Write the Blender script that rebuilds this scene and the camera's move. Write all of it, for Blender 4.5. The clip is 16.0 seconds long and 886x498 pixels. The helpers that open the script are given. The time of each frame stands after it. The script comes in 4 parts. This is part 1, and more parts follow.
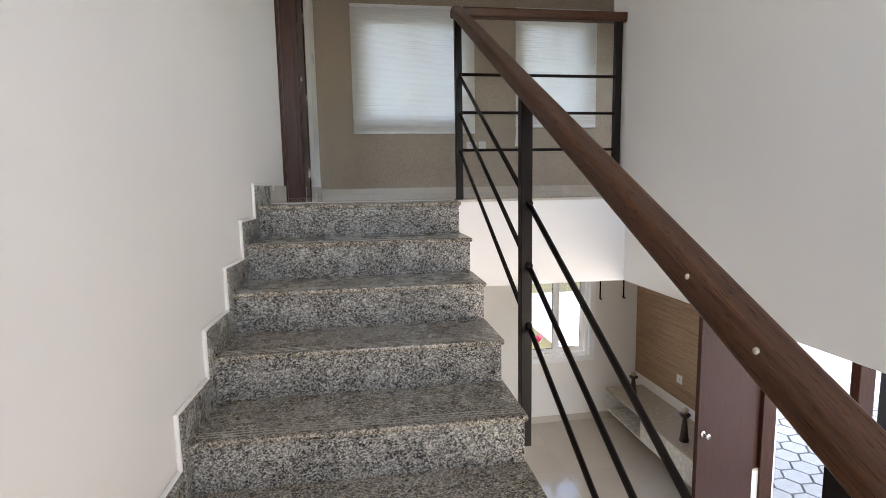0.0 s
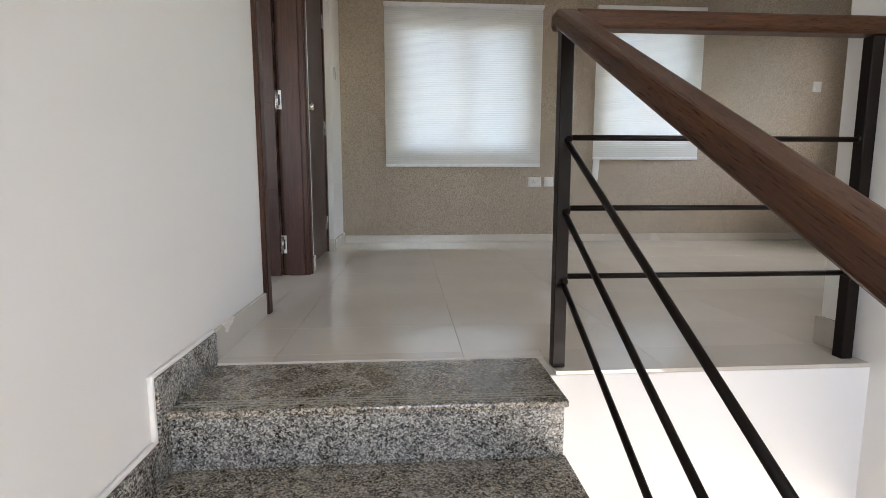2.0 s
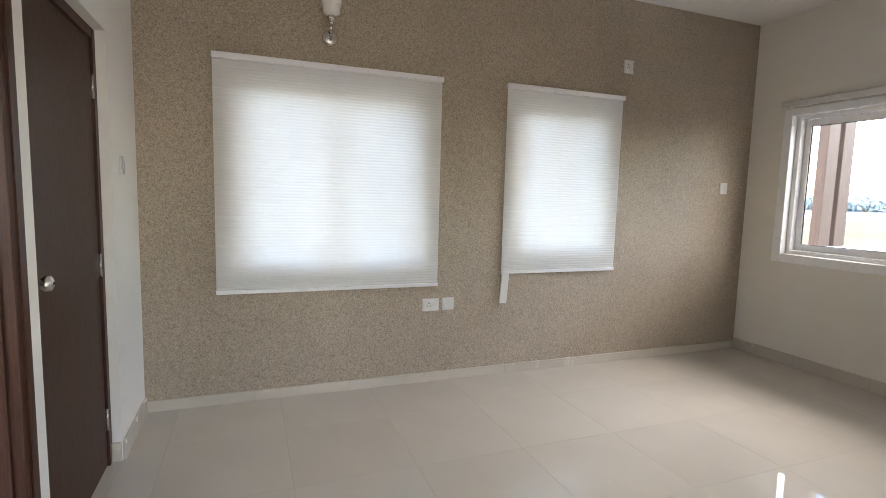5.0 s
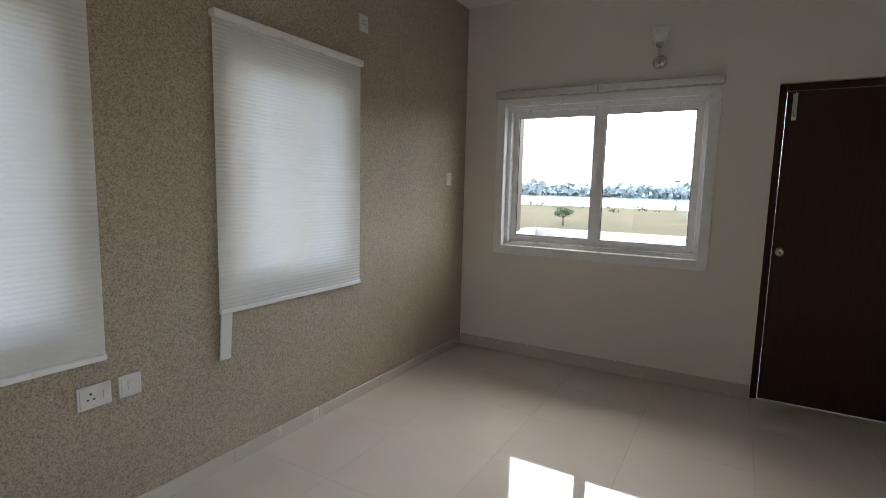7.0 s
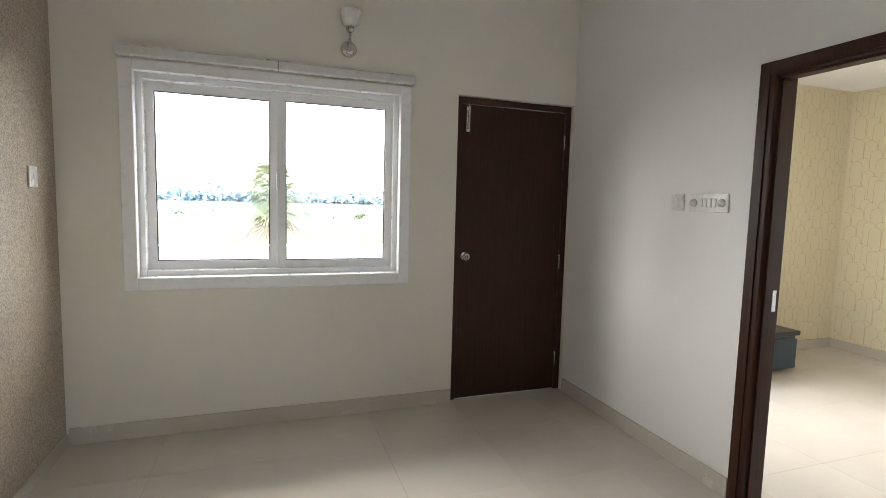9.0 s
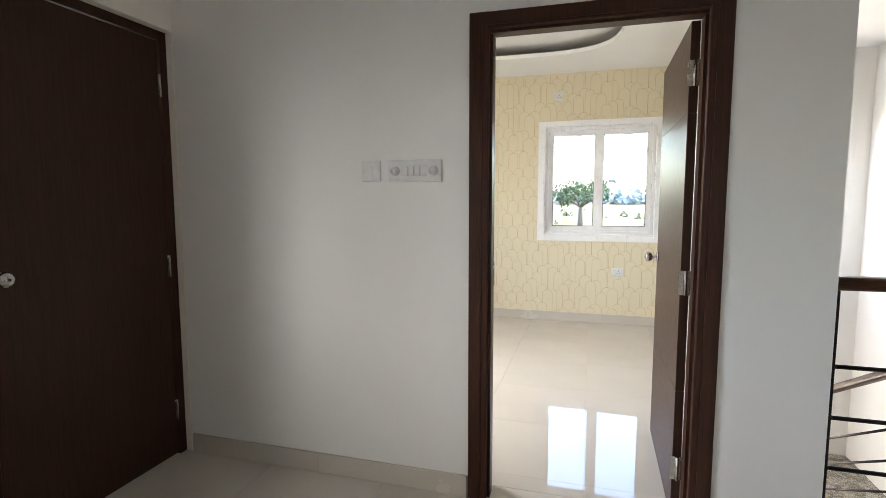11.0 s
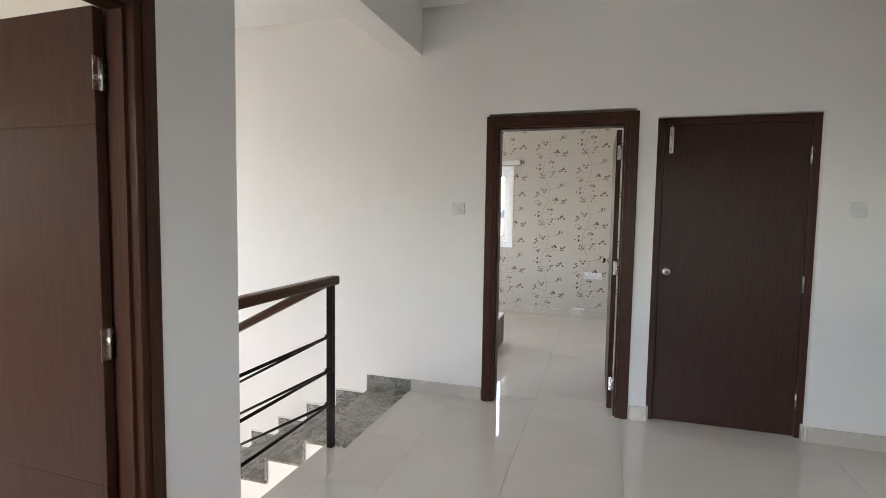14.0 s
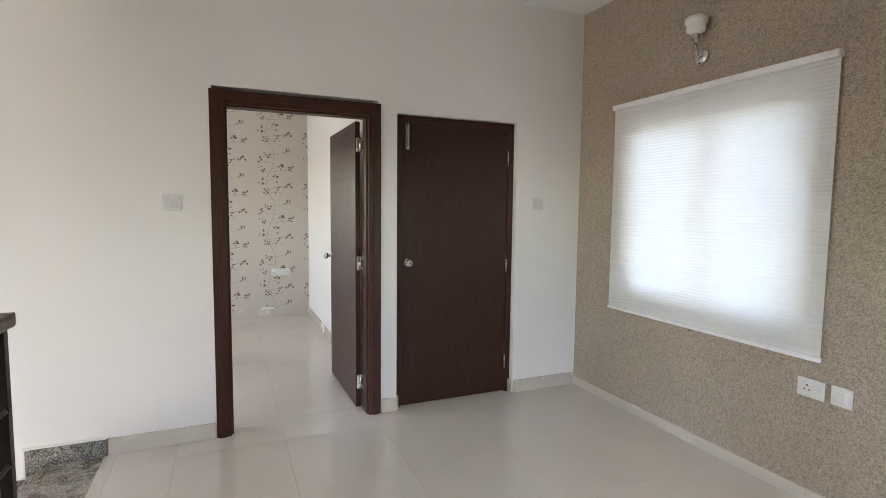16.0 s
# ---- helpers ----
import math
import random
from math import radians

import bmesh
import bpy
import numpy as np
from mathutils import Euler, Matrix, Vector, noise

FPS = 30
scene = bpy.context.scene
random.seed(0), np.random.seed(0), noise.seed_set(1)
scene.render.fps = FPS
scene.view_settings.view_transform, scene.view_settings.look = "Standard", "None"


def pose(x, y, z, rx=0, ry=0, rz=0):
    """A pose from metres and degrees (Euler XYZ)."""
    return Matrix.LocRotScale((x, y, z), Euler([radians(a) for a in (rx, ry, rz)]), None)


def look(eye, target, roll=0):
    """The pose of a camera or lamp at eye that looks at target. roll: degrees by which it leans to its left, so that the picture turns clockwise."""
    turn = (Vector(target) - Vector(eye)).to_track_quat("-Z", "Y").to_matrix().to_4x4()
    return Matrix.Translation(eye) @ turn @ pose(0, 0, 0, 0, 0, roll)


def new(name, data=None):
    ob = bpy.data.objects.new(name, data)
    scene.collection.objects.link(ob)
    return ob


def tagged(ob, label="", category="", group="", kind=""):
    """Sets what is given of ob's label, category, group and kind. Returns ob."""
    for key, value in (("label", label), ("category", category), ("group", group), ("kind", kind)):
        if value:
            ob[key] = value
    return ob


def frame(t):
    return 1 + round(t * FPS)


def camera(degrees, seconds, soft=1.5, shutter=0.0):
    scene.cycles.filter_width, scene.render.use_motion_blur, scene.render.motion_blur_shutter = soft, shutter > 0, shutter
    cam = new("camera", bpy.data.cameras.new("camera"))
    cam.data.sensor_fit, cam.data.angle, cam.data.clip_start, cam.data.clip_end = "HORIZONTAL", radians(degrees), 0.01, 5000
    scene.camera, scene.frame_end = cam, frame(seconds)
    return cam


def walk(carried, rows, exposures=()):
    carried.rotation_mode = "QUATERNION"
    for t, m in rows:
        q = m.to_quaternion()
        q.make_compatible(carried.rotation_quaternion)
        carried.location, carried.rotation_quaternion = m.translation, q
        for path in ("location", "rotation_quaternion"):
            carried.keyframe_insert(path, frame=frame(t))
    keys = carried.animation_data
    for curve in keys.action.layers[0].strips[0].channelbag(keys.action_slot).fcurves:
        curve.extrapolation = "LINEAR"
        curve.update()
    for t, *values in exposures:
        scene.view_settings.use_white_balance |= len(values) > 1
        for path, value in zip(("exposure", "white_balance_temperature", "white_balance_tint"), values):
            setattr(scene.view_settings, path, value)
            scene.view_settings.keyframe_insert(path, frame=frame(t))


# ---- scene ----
cam = camera(82.4, 16.0, soft=0.85)
PATH = [
    (0, (0.552, -2.839, 0.07), (0.838, -0.874, -0.172), -1.0),
    (0.5, (0.535, -2.42, 0.108), (0.8, -0.446, -0.077), -1.2),
    (1, (0.606, -2.035, 0.253), (0.743, -0.05, 0.051), -0.6),
    (1.5, (0.563, -1.775, 0.408), (0.683, 0.206, 0.163), 0.0),
    (2, (0.614, -1.469, 0.552), (0.751, 0.51, 0.299), -0.0),
    (2.5, (0.552, -1.217, 0.706), (0.703, 0.761, 0.453), 0.1),
    (3, (0.579, -0.964, 0.843), (0.817, 1.01, 0.625), 0.6),
    (5.5, (0.622, 0.253, 1.427), (1.544, 2.013, 1.195), 1.4),
    (6, (0.632, 0.571, 1.437), (1.824, 2.154, 1.163), 1.4),
    (6.5, (0.675, 0.884, 1.428), (2.156, 2.201, 1.161), 1.3),
    (7, (0.864, 1.256, 1.42), (2.585, 2.248, 1.183), 1.4),
    (7.5, (0.941, 1.584, 1.431), (2.836, 2.179, 1.203), 1.1),
    (8, (1.2, 1.885, 1.435), (3.181, 2.081, 1.242), 0.7),
    (8.2, (1.307, 1.86, 1.45), (3.296, 1.933, 1.258), 0.8),
    (8.5, (1.375, 2.107, 1.455), (3.353, 1.884, 1.265), 1.4),
    (9, (1.625, 2.317, 1.428), (3.504, 1.657, 1.244), 1.5),
    (11.5, (3.234, 2.265, 1.332), (3.232, 0.275, 1.133), 1.0),
    (12, (3.529, 2.255, 1.364), (2.955, 0.349, 1.178), 2.5),
    (12.5, (3.681, 2.119, 1.36), (2.672, 0.401, 1.181), 2.3),
    (13, (3.766, 1.918, 1.371), (2.343, 0.521, 1.219), 1.7),
    (13.5, (3.84, 1.714, 1.402), (2.094, 0.75, 1.257), 1.2),
    (14, (3.7, 1.524, 1.422), (1.798, 0.924, 1.28), 0.9),
    (14.5, (3.627, 1.263, 1.425), (1.645, 1.042, 1.269), 1.5),
    (15, (3.492, 1.033, 1.397), (1.505, 1.186, 1.226), 0.8),
    (15.5, (3.309, 0.892, 1.413), (1.387, 1.423, 1.25), 0.6),
    (16, (3.349, 0.764, 1.438), (1.517, 1.549, 1.278), 0.6),
]
EXPOSURES = [
    (0, 3.05, 7150, 15), (0.8, 3.3, 7200, 15), (1.5, 3.4, 7150, 15), (2.5, 3.5, 7150, 16), (3.2, 3.75, 7300, 16), (5.5, 3.65, 7400, 16), (6.5, 2.95, 7400, 15),
    (7.0, 2.85, 7300, 14), (7.5, 3.45, 7300, 14), (8.0, 3.75, 7400, 14), (9.0, 3.95, 7100, 12), (11.5, 3.55, 7000, 13),
    (12.0, 3.05, 7000, 12), (12.5, 3.05, 7000, 12), (13.5, 3.5, 7000, 14), (14.5, 3.7, 7100, 15), (16, 3.8, 7200, 16),
]
SKY = 0.2
walk(cam, [(t, look(eye, target, roll)) for t, eye, target, roll in PATH], EXPOSURES)

# ---- world and light ----
world = bpy.data.worlds.new("sky")
scene.world = world
world.use_nodes = True
wn = world.node_tree.nodes
sky = wn.new("ShaderNodeTexSky")
sky.sky_type = "NISHITA"
sky.sun_disc = False
sky.sun_elevation = radians(58)
sky.sun_rotation = radians(-82)
sky.air_density, sky.dust_density, sky.ozone_density = 1.0, 0.8, 1.0
wn["Background"].inputs["Strength"].default_value = SKY
world.node_tree.links.new(sky.outputs[0], wn["Background"].inputs["Color"])
sun = new("sun", bpy.data.lights.new("sun", "SUN"))
sun.data.energy, sun.data.angle, sun.data.color = 0.5, radians(14), (1.0, 0.95, 0.88)
sun.matrix_world = look((-42, 6, 75), (0, 0, 0))


def area_lamp(name, eye, target, w, h, watts, col=(0.94, 0.97, 1.0)):
    """Stands in for daylight with an area lamp, set in an opening or hung outside."""
    d = bpy.data.lights.new(name, "AREA")
    d.shape, d.size, d.size_y, d.energy, d.color = "RECTANGLE", w, h, watts, col
    ob = new(name, d)
    ob.matrix_world = look(eye, target)
    return ob


area_lamp("stair_window_light", (1.05, -4.47, 1.5), (1.05, 0, 0.2), 1.6, 1.6, 2.7, (1.0, 0.975, 0.935))
# three unseen lamps hung outside, added to boost sky light through the east window
area_lamp("east_sky_fill", (11.0, 2.6, 5.8), (3.0, 2.0, 0.6), 7.0, 4.6, 200)
area_lamp("north_east_sky_fill", (7.9, 6.6, 3.3), (4.2, 1.2, 1.3), 3.4, 3.4, 45)
area_lamp("south_east_sky_fill", (8.0, -2.1, 3.3), (4.2, 3.0, 1.3), 3.4, 3.4, 34)
# added fill lamps in made-up openings out of view, to brighten both bedrooms
area_lamp("bedroom_fill_lamp", (5.36, -0.8, 1.5), (2.5, -1.4, 0.8), 1.1, 1.2, 2.0, (1.0, 0.95, 0.86))
area_lamp("bedroom_fill_lamp", (-1.85, -2.48, 1.5), (-2.0, 0, 1.0), 1.5, 1.2, 3.0)
area_lamp("entrance_light", (5.2, 0.4, -0.95), (3.0, 0.8, -2.6), 1.4, 1.0, 4)
# fill lamp in an invented opening of the unseen end wall, brightens the room
area_lamp("living_fill_lamp", (3.2, -4.47, -1.55), (2.6, 0, -1.3), 1.7, 1.6, 13, (1.0, 0.975, 0.935))


# ---- materials ----
def nodes_of(name, rough=0.5, metal=0.0):
    m = bpy.data.materials.new(name)
    m.use_nodes = True
    nt = m.node_tree
    b = nt.nodes["Principled BSDF"]
    b.inputs["Roughness"].default_value, b.inputs["Metallic"].default_value = rough, metal
    return m, nt, b


def coords(nt, scale=(1, 1, 1), tilt=0.0):
    tc = nt.nodes.new("ShaderNodeTexCoord")
    rot = nt.nodes.new("ShaderNodeMapping")
    rot.inputs["Rotation"].default_value = (tilt, 0, 0)
    mp = nt.nodes.new("ShaderNodeMapping")
    mp.inputs["Scale"].default_value = scale
    nt.links.new(tc.outputs["Object"], rot.inputs["Vector"])
    nt.links.new(rot.outputs[0], mp.inputs["Vector"])
    return mp.outputs[0]


def noise_tex(nt, vec, scale, detail=4.0, rough=0.55):
    n = nt.nodes.new("ShaderNodeTexNoise")
    n.inputs["Scale"].default_value, n.inputs["Detail"].default_value, n.inputs["Roughness"].default_value = scale, detail, rough
    nt.links.new(vec, n.inputs["Vector"])
    return n.outputs["Fac"]


def ramp(nt, fac, stops):
    r = nt.nodes.new("ShaderNodeValToRGB")
    e = r.color_ramp.elements
    while len(e) < len(stops):
        e.new(0.5)
    for el, (p, c) in zip(e, stops):
        el.position, el.color = p, (*c, 1)
    nt.links.new(fac, r.inputs["Fac"])
    return r.outputs["Color"]


def mix(nt, a, b, fac, kind="MIX"):
    m = nt.nodes.new("ShaderNodeMix")
    m.data_type, m.blend_type = "RGBA", kind
    if isinstance(fac, float):
        m.inputs["Factor"].default_value = fac
    else:
        nt.links.new(fac, m.inputs["Factor"])
    for sock, v in ((m.inputs["A"], a), (m.inputs["B"], b)):
        if isinstance(v, tuple):
            sock.default_value = (*v, 1)
        else:
            nt.links.new(v, sock)
    return m.outputs["Result"]


def bump(nt, b, height, strength, dist):
    n = nt.nodes.new("ShaderNodeBump")
    n.inputs["Strength"].default_value, n.inputs["Distance"].default_value = strength, dist
    nt.links.new(height, n.inputs["Height"])
    nt.links.new(n.outputs[0], b.inputs["Normal"])


def value_ramp(nt, fac, lo, hi, a=0.3, b=0.7):
    r = nt.nodes.new("ShaderNodeMapRange")
    r.inputs["From Min"].default_value, r.inputs["From Max"].default_value = a, b
    r.inputs["To Min"].default_value, r.inputs["To Max"].default_value = lo, hi
    nt.links.new(fac, r.inputs["Value"])
    return r.outputs[0]


def paint(name, col, rough=0.55, var=0.06):
    """Rolled wall paint with faint patches and orange peel."""
    m, nt, b = nodes_of(name, rough)
    v = coords(nt)
    big = noise_tex(nt, v, 0.9, 5)
    fine = noise_tex(nt, v, 140, 3)
    dark = tuple(c * (1 - var) for c in col)
    nt.links.new(ramp(nt, big, [(0.3, dark), (0.7, col)]), b.inputs["Base Color"])
    nt.links.new(value_ramp(nt, noise_tex(nt, v, 3.0, 4), rough - 0.07, rough + 0.1), b.inputs["Roughness"])
    bump(nt, b, fine, 0.12, 0.002)
    return m


def stucco(name, col):
    """Sprayed, coarse-grained plaster paint."""
    m, nt, b = nodes_of(name, 0.62)
    v = coords(nt)
    grain = noise_tex(nt, v, 135, 4, 0.75)
    mid = noise_tex(nt, v, 46, 3, 0.6)
    big = noise_tex(nt, v, 1.3, 5)
    lo, hi = tuple(c * 0.40 for c in col), tuple(min(1, c * 1.5) for c in col)
    c1 = ramp(nt, grain, [(0.38, lo), (0.48, col), (0.60, hi)])
    c2 = mix(nt, c1, ramp(nt, mid, [(0.4, tuple(c * 0.8 for c in col)), (0.62, tuple(min(1, c * 1.12) for c in col))]), 0.35)
    c3 = mix(nt, c2, ramp(nt, big, [(0.3, (0.86, 0.85, 0.84)), (0.7, (1.0, 1.0, 1.0))]), 1.0, "MULTIPLY")
    nt.links.new(c3, b.inputs["Base Color"])
    bump(nt, b, grain, 0.8, 0.006)
    return m


def tile_mat(name, col, rough=0.06):
    m, nt, b = nodes_of(name, rough)
    b.inputs["IOR"].default_value = 1.62
    v = coords(nt)
    info = nt.nodes.new("ShaderNodeObjectInfo")
    cloud = noise_tex(nt, v, 2.3, 6, 0.6)
    c1 = ramp(nt, cloud, [(0.3, tuple(c * 0.93 for c in col)), (0.7, col)])
    c2 = mix(nt, c1, ramp(nt, info.outputs["Random"], [(0.0, (0.96, 0.955, 0.95)), (1.0, (1.0, 1.0, 1.0))]), 1.0, "MULTIPLY")
    nt.links.new(c2, b.inputs["Base Color"])
    smear = noise_tex(nt, v, 3.5, 5)
    nt.links.new(value_ramp(nt, smear, rough * 0.7, rough * 2.0), b.inputs["Roughness"])
    bump(nt, b, noise_tex(nt, v, 5.0, 2), 0.012, 0.004)
    return m


def granite(name, tone=(1.0, 0.98, 0.93)):
    """Salt and pepper granite: crystals told apart by cell noise, over cloudy drifts."""
    m, nt, b = nodes_of(name, 0.28)
    v = coords(nt)
    warp = nt.nodes.new("ShaderNodeTexNoise")
    warp.inputs["Scale"].default_value, warp.inputs["Detail"].default_value = 90, 3
    nt.links.new(v, warp.inputs["Vector"])
    vv = mix(nt, v, warp.outputs["Color"], 0.012)

    def crystals(scale):
        c = nt.nodes.new("ShaderNodeTexVoronoi")
        c.inputs["Scale"].default_value = scale
        nt.links.new(vv, c.inputs["Vector"])
        sep = nt.nodes.new("ShaderNodeSeparateColor")
        nt.links.new(c.outputs["Color"], sep.inputs["Color"])
        return sep.outputs[0]

    c1 = ramp(nt, crystals(250), [(0.18, (0.012, 0.012, 0.014)), (0.34, (0.12, 0.122, 0.122)), (0.64, (0.32, 0.32, 0.305)), (0.95, (0.70, 0.69, 0.655))])
    c2 = ramp(nt, crystals(95), [(0.15, (0.020, 0.020, 0.022)), (0.55, (0.23, 0.23, 0.22)), (0.95, (0.48, 0.47, 0.44))])
    drift = noise_tex(nt, v, 9, 5, 0.65)
    c3 = mix(nt, mix(nt, c1, c2, 0.26), ramp(nt, drift, [(0.34, tuple(c * 0.76 for c in tone)), (0.64, tone)]), 1.0, "MULTIPLY")
    nt.links.new(c3, b.inputs["Base Color"])
    nt.links.new(value_ramp(nt, drift, 0.16, 0.38), b.inputs["Roughness"])
    return m


def wood(name, dark, light, stretch, rough=0.35, scale=14.0, tilt=0.0):
    """Wood or laminate, its grain drawn out along the axis with the small stretch value."""
    m, nt, b = nodes_of(name, rough)
    v = coords(nt, stretch, tilt)
    g = noise_tex(nt, v, scale, 6, 0.65)
    f = noise_tex(nt, v, scale * 6, 3, 0.6)
    c1 = ramp(nt, g, [(0.32, dark), (0.68, light)])
    c2 = mix(nt, c1, ramp(nt, f, [(0.38, tuple(c * 0.55 for c in dark)), (0.6, light)]), 0.3)
    nt.links.new(c2, b.inputs["Base Color"])
    nt.links.new(value_ramp(nt, f, rough - 0.06, rough + 0.12), b.inputs["Roughness"])
    b.inputs["Specular IOR Level"].default_value = 0.28
    bump(nt, b, f, 0.12, 0.0015)
    return m


def plain(name, col, rough=0.4, metal=0.0, var=0.08, scale=20):
    m, nt, b = nodes_of(name, rough, metal)
    v = coords(nt)
    n = noise_tex(nt, v, scale, 4)
    nt.links.new(ramp(nt, n, [(0.3, tuple(c * (1 - var) for c in col)), (0.7, col)]), b.inputs["Base Color"])
    nt.links.new(value_ramp(nt, n, max(0.02, rough - 0.06), rough + 0.08), b.inputs["Roughness"])
    return m


WHITE = paint("white_paint", (0.84, 0.82, 0.79))
CREAMWALL = paint("cream_paint", (0.83, 0.79, 0.72))
CEIL = paint("ceiling_paint", (0.86, 0.85, 0.83), 0.7)
CREAM = paint("wallpaper_cream", (0.76, 0.68, 0.50), 0.6)
FLORAL = paint("wallpaper_grey", (0.56, 0.515, 0.455), 0.65)
BEIGE = stucco("beige_stucco", (0.44, 0.365, 0.285))
TILE = tile_mat("polished_tile", (0.63, 0.580, 0.505), 0.022)
GFTILE = tile_mat("living_tile", (0.6, 0.54, 0.46), 0.1)
SKIRT = tile_mat("skirting_tile", (0.62, 0.57, 0.50), 0.16)
GROUT = plain("grout", (0.52, 0.48, 0.42), 0.8)
GRANITE = granite("grey_granite")
TREADG = granite("warm_grey_granite", (1.0, 0.90, 0.76))
DARKGRAN = plain("groove_shadow_grit", (0.36, 0.34, 0.29), 0.7)
DOOR = wood("door_laminate", (0.025, 0.0092, 0.0060), (0.062, 0.0235, 0.0145), (7, 7, 0.35), 0.38)
FRAME = wood("frame_wood", (0.022, 0.0072, 0.0042), (0.074, 0.025, 0.013), (7, 7, 0.3), 0.38)
RAILX = wood("rail_wood_level", (0.024, 0.0088, 0.005), (0.105, 0.041, 0.018), (0.35, 6, 6), 0.3)
RAILY = wood("rail_wood_slope", (0.024, 0.0088, 0.005), (0.105, 0.041, 0.018), (6, 0.3, 6), 0.3, 14.0, -math.atan(0.502))
STEEL = plain("dark_brown_steel", (0.010, 0.0060, 0.0048), 0.38, 0.0, 0.3)
STEEL.node_tree.nodes["Principled BSDF"].inputs["Specular IOR Level"].default_value = 0.18
CHROME = plain("brushed_chrome", (0.62, 0.60, 0.58), 0.22, 1.0)
UPVC = plain("white_upvc", (0.90, 0.90, 0.91), 0.3, 0.0, 0.02)
PLATE = plain("switch_plastic", (0.74, 0.73, 0.715), 0.25, 0.0, 0.02)
DARKHOLE = plain("dark_slot", (0.02, 0.02, 0.02), 0.6)
BULB = plain("opal_glass", (0.83, 0.82, 0.78), 0.25)
GASKET = plain("rubber_gasket", (0.02, 0.02, 0.022), 0.6)
NAVY = plain("navy_laminate", (0.030, 0.052, 0.075), 0.35)
NAVYTOP = plain("charcoal_top", (0.018, 0.018, 0.02), 0.35)
PANELWOOD = wood("panel_oak", (0.20, 0.115, 0.062), (0.42, 0.27, 0.16), (5, 0.35, 9), 0.45, 6)
UNITWOOD = wood("unit_walnut", (0.10, 0.055, 0.032), (0.22, 0.13, 0.08), (5, 0.4, 9), 0.45, 8)
UNITWHITE = plain("unit_white", (0.72, 0.69, 0.63), 0.25)
UNITTOP = plain("unit_top_beige", (0.50, 0.43, 0.34), 0.22)
BROWNVASE = plain("carved_brown", (0.055, 0.032, 0.02), 0.5, 0.0, 0.4, 60)
GOLD = plain("gold_line", (0.60, 0.43, 0.20), 0.45)
VINE = plain("vine_print", (0.30, 0.24, 0.20), 0.6)
LEAFP = plain("leaf_print", (0.19, 0.105, 0.092), 0.6)
LEAFG = plain("grey_leaf_print", (0.33, 0.27, 0.235), 0.6)
CONC = paint("parapet_paint", (0.45, 0.44, 0.43), 0.8)
BOARD = wood("balcony_board", (0.05, 0.03, 0.022), (0.10, 0.06, 0.045), (6, 6, 0.4), 0.5)
PAVER = plain("paver", (0.27, 0.26, 0.25), 0.8, 0.0, 0.25, 30)
PALMG = plain("palm_leaf", (0.30, 0.31, 0.18), 0.5, 0.0, 0.5, 3)
PALMD = plain("palm_dry", (0.17, 0.12, 0.07), 0.7, 0.0, 0.3, 3)
BARK = plain("bark", (0.12, 0.095, 0.075), 0.9, 0.0, 0.4, 4)
# paler and bluer than near leaves: distance haze is put into this colour
FAR = plain("hazed_far_foliage", (0.26, 0.32, 0.33), 0.9, 0.0, 0.4, 0.15)
NEARLEAF = plain("tree_leaf", (0.055, 0.09, 0.035), 0.7, 0.0, 0.4, 2)
PINK = plain("pink_petal", (0.55, 0.04, 0.10), 0.5)


def blind_mat():
    """Pleated translucent cellular fabric."""
    m, nt, b = nodes_of("blind_fabric", 0.85)
    out = nt.nodes["Material Output"]
    v = coords(nt, (1.6, 1.6, 1.6))
    n = noise_tex(nt, v, 2.0, 4)
    col = ramp(nt, n, [(0.3, (0.80, 0.80, 0.785)), (0.7, (0.84, 0.84, 0.825))])
    nt.links.new(col, b.inputs["Base Color"])
    tr = nt.nodes.new("ShaderNodeBsdfTranslucent")
    nt.links.new(col, tr.inputs["Color"])
    mx = nt.nodes.new("ShaderNodeMixShader")
    mx.inputs[0].default_value = 0.23
    nt.links.new(b.outputs[0], mx.inputs[1])
    nt.links.new(tr.outputs[0], mx.inputs[2])
    nt.links.new(mx.outputs[0], out.inputs["Surface"])
    return m


def glass_mat():
    m, nt, b = nodes_of("window_glass", 0.02)
    out = nt.nodes["Material Output"]
    t = nt.nodes.new("ShaderNodeBsdfTransparent")
    t.inputs["Color"].default_value = (0.95, 0.965, 0.96, 1)
    g = nt.nodes.new("ShaderNodeBsdfGlossy")
    g.inputs["Roughness"].default_value = 0.02
    f = nt.nodes.new("ShaderNodeFresnel")
    f.inputs["IOR"].default_value = 1.35
    mx = nt.nodes.new("ShaderNodeMixShader")
    nt.links.new(f.outputs[0], mx.inputs[0])
    nt.links.new(t.outputs[0], mx.inputs[1])
    nt.links.new(g.outputs[0], mx.inputs[2])
    nt.links.new(mx.outputs[0], out.inputs["Surface"])
    return m


def field_mat():
    m, nt, b = nodes_of("dry_grass_field", 0.95)
    v = coords(nt)
    big = noise_tex(nt, v, 0.03, 6, 0.6)
    streak = noise_tex(nt, coords(nt, (0.12, 0.02, 1)), 1.0, 5, 0.6)
    fine = noise_tex(nt, v, 1.4, 5, 0.7)
    c1 = ramp(nt, big, [(0.36, (0.090, 0.068, 0.016)), (0.5, (0.150, 0.102, 0.026)), (0.64, (0.190, 0.128, 0.045))])
    c2 = mix(nt, c1, ramp(nt, streak, [(0.4, (0.074, 0.060, 0.014)), (0.6, (0.170, 0.114, 0.036))]), 0.4)
    c3 = mix(nt, c2, ramp(nt, fine, [(0.3, (0.6, 0.62, 0.55)), (0.7, (1.0, 1.0, 1.0))]), 1.0, "MULTIPLY")
    nt.links.new(c3, b.inputs["Base Color"])
    return m


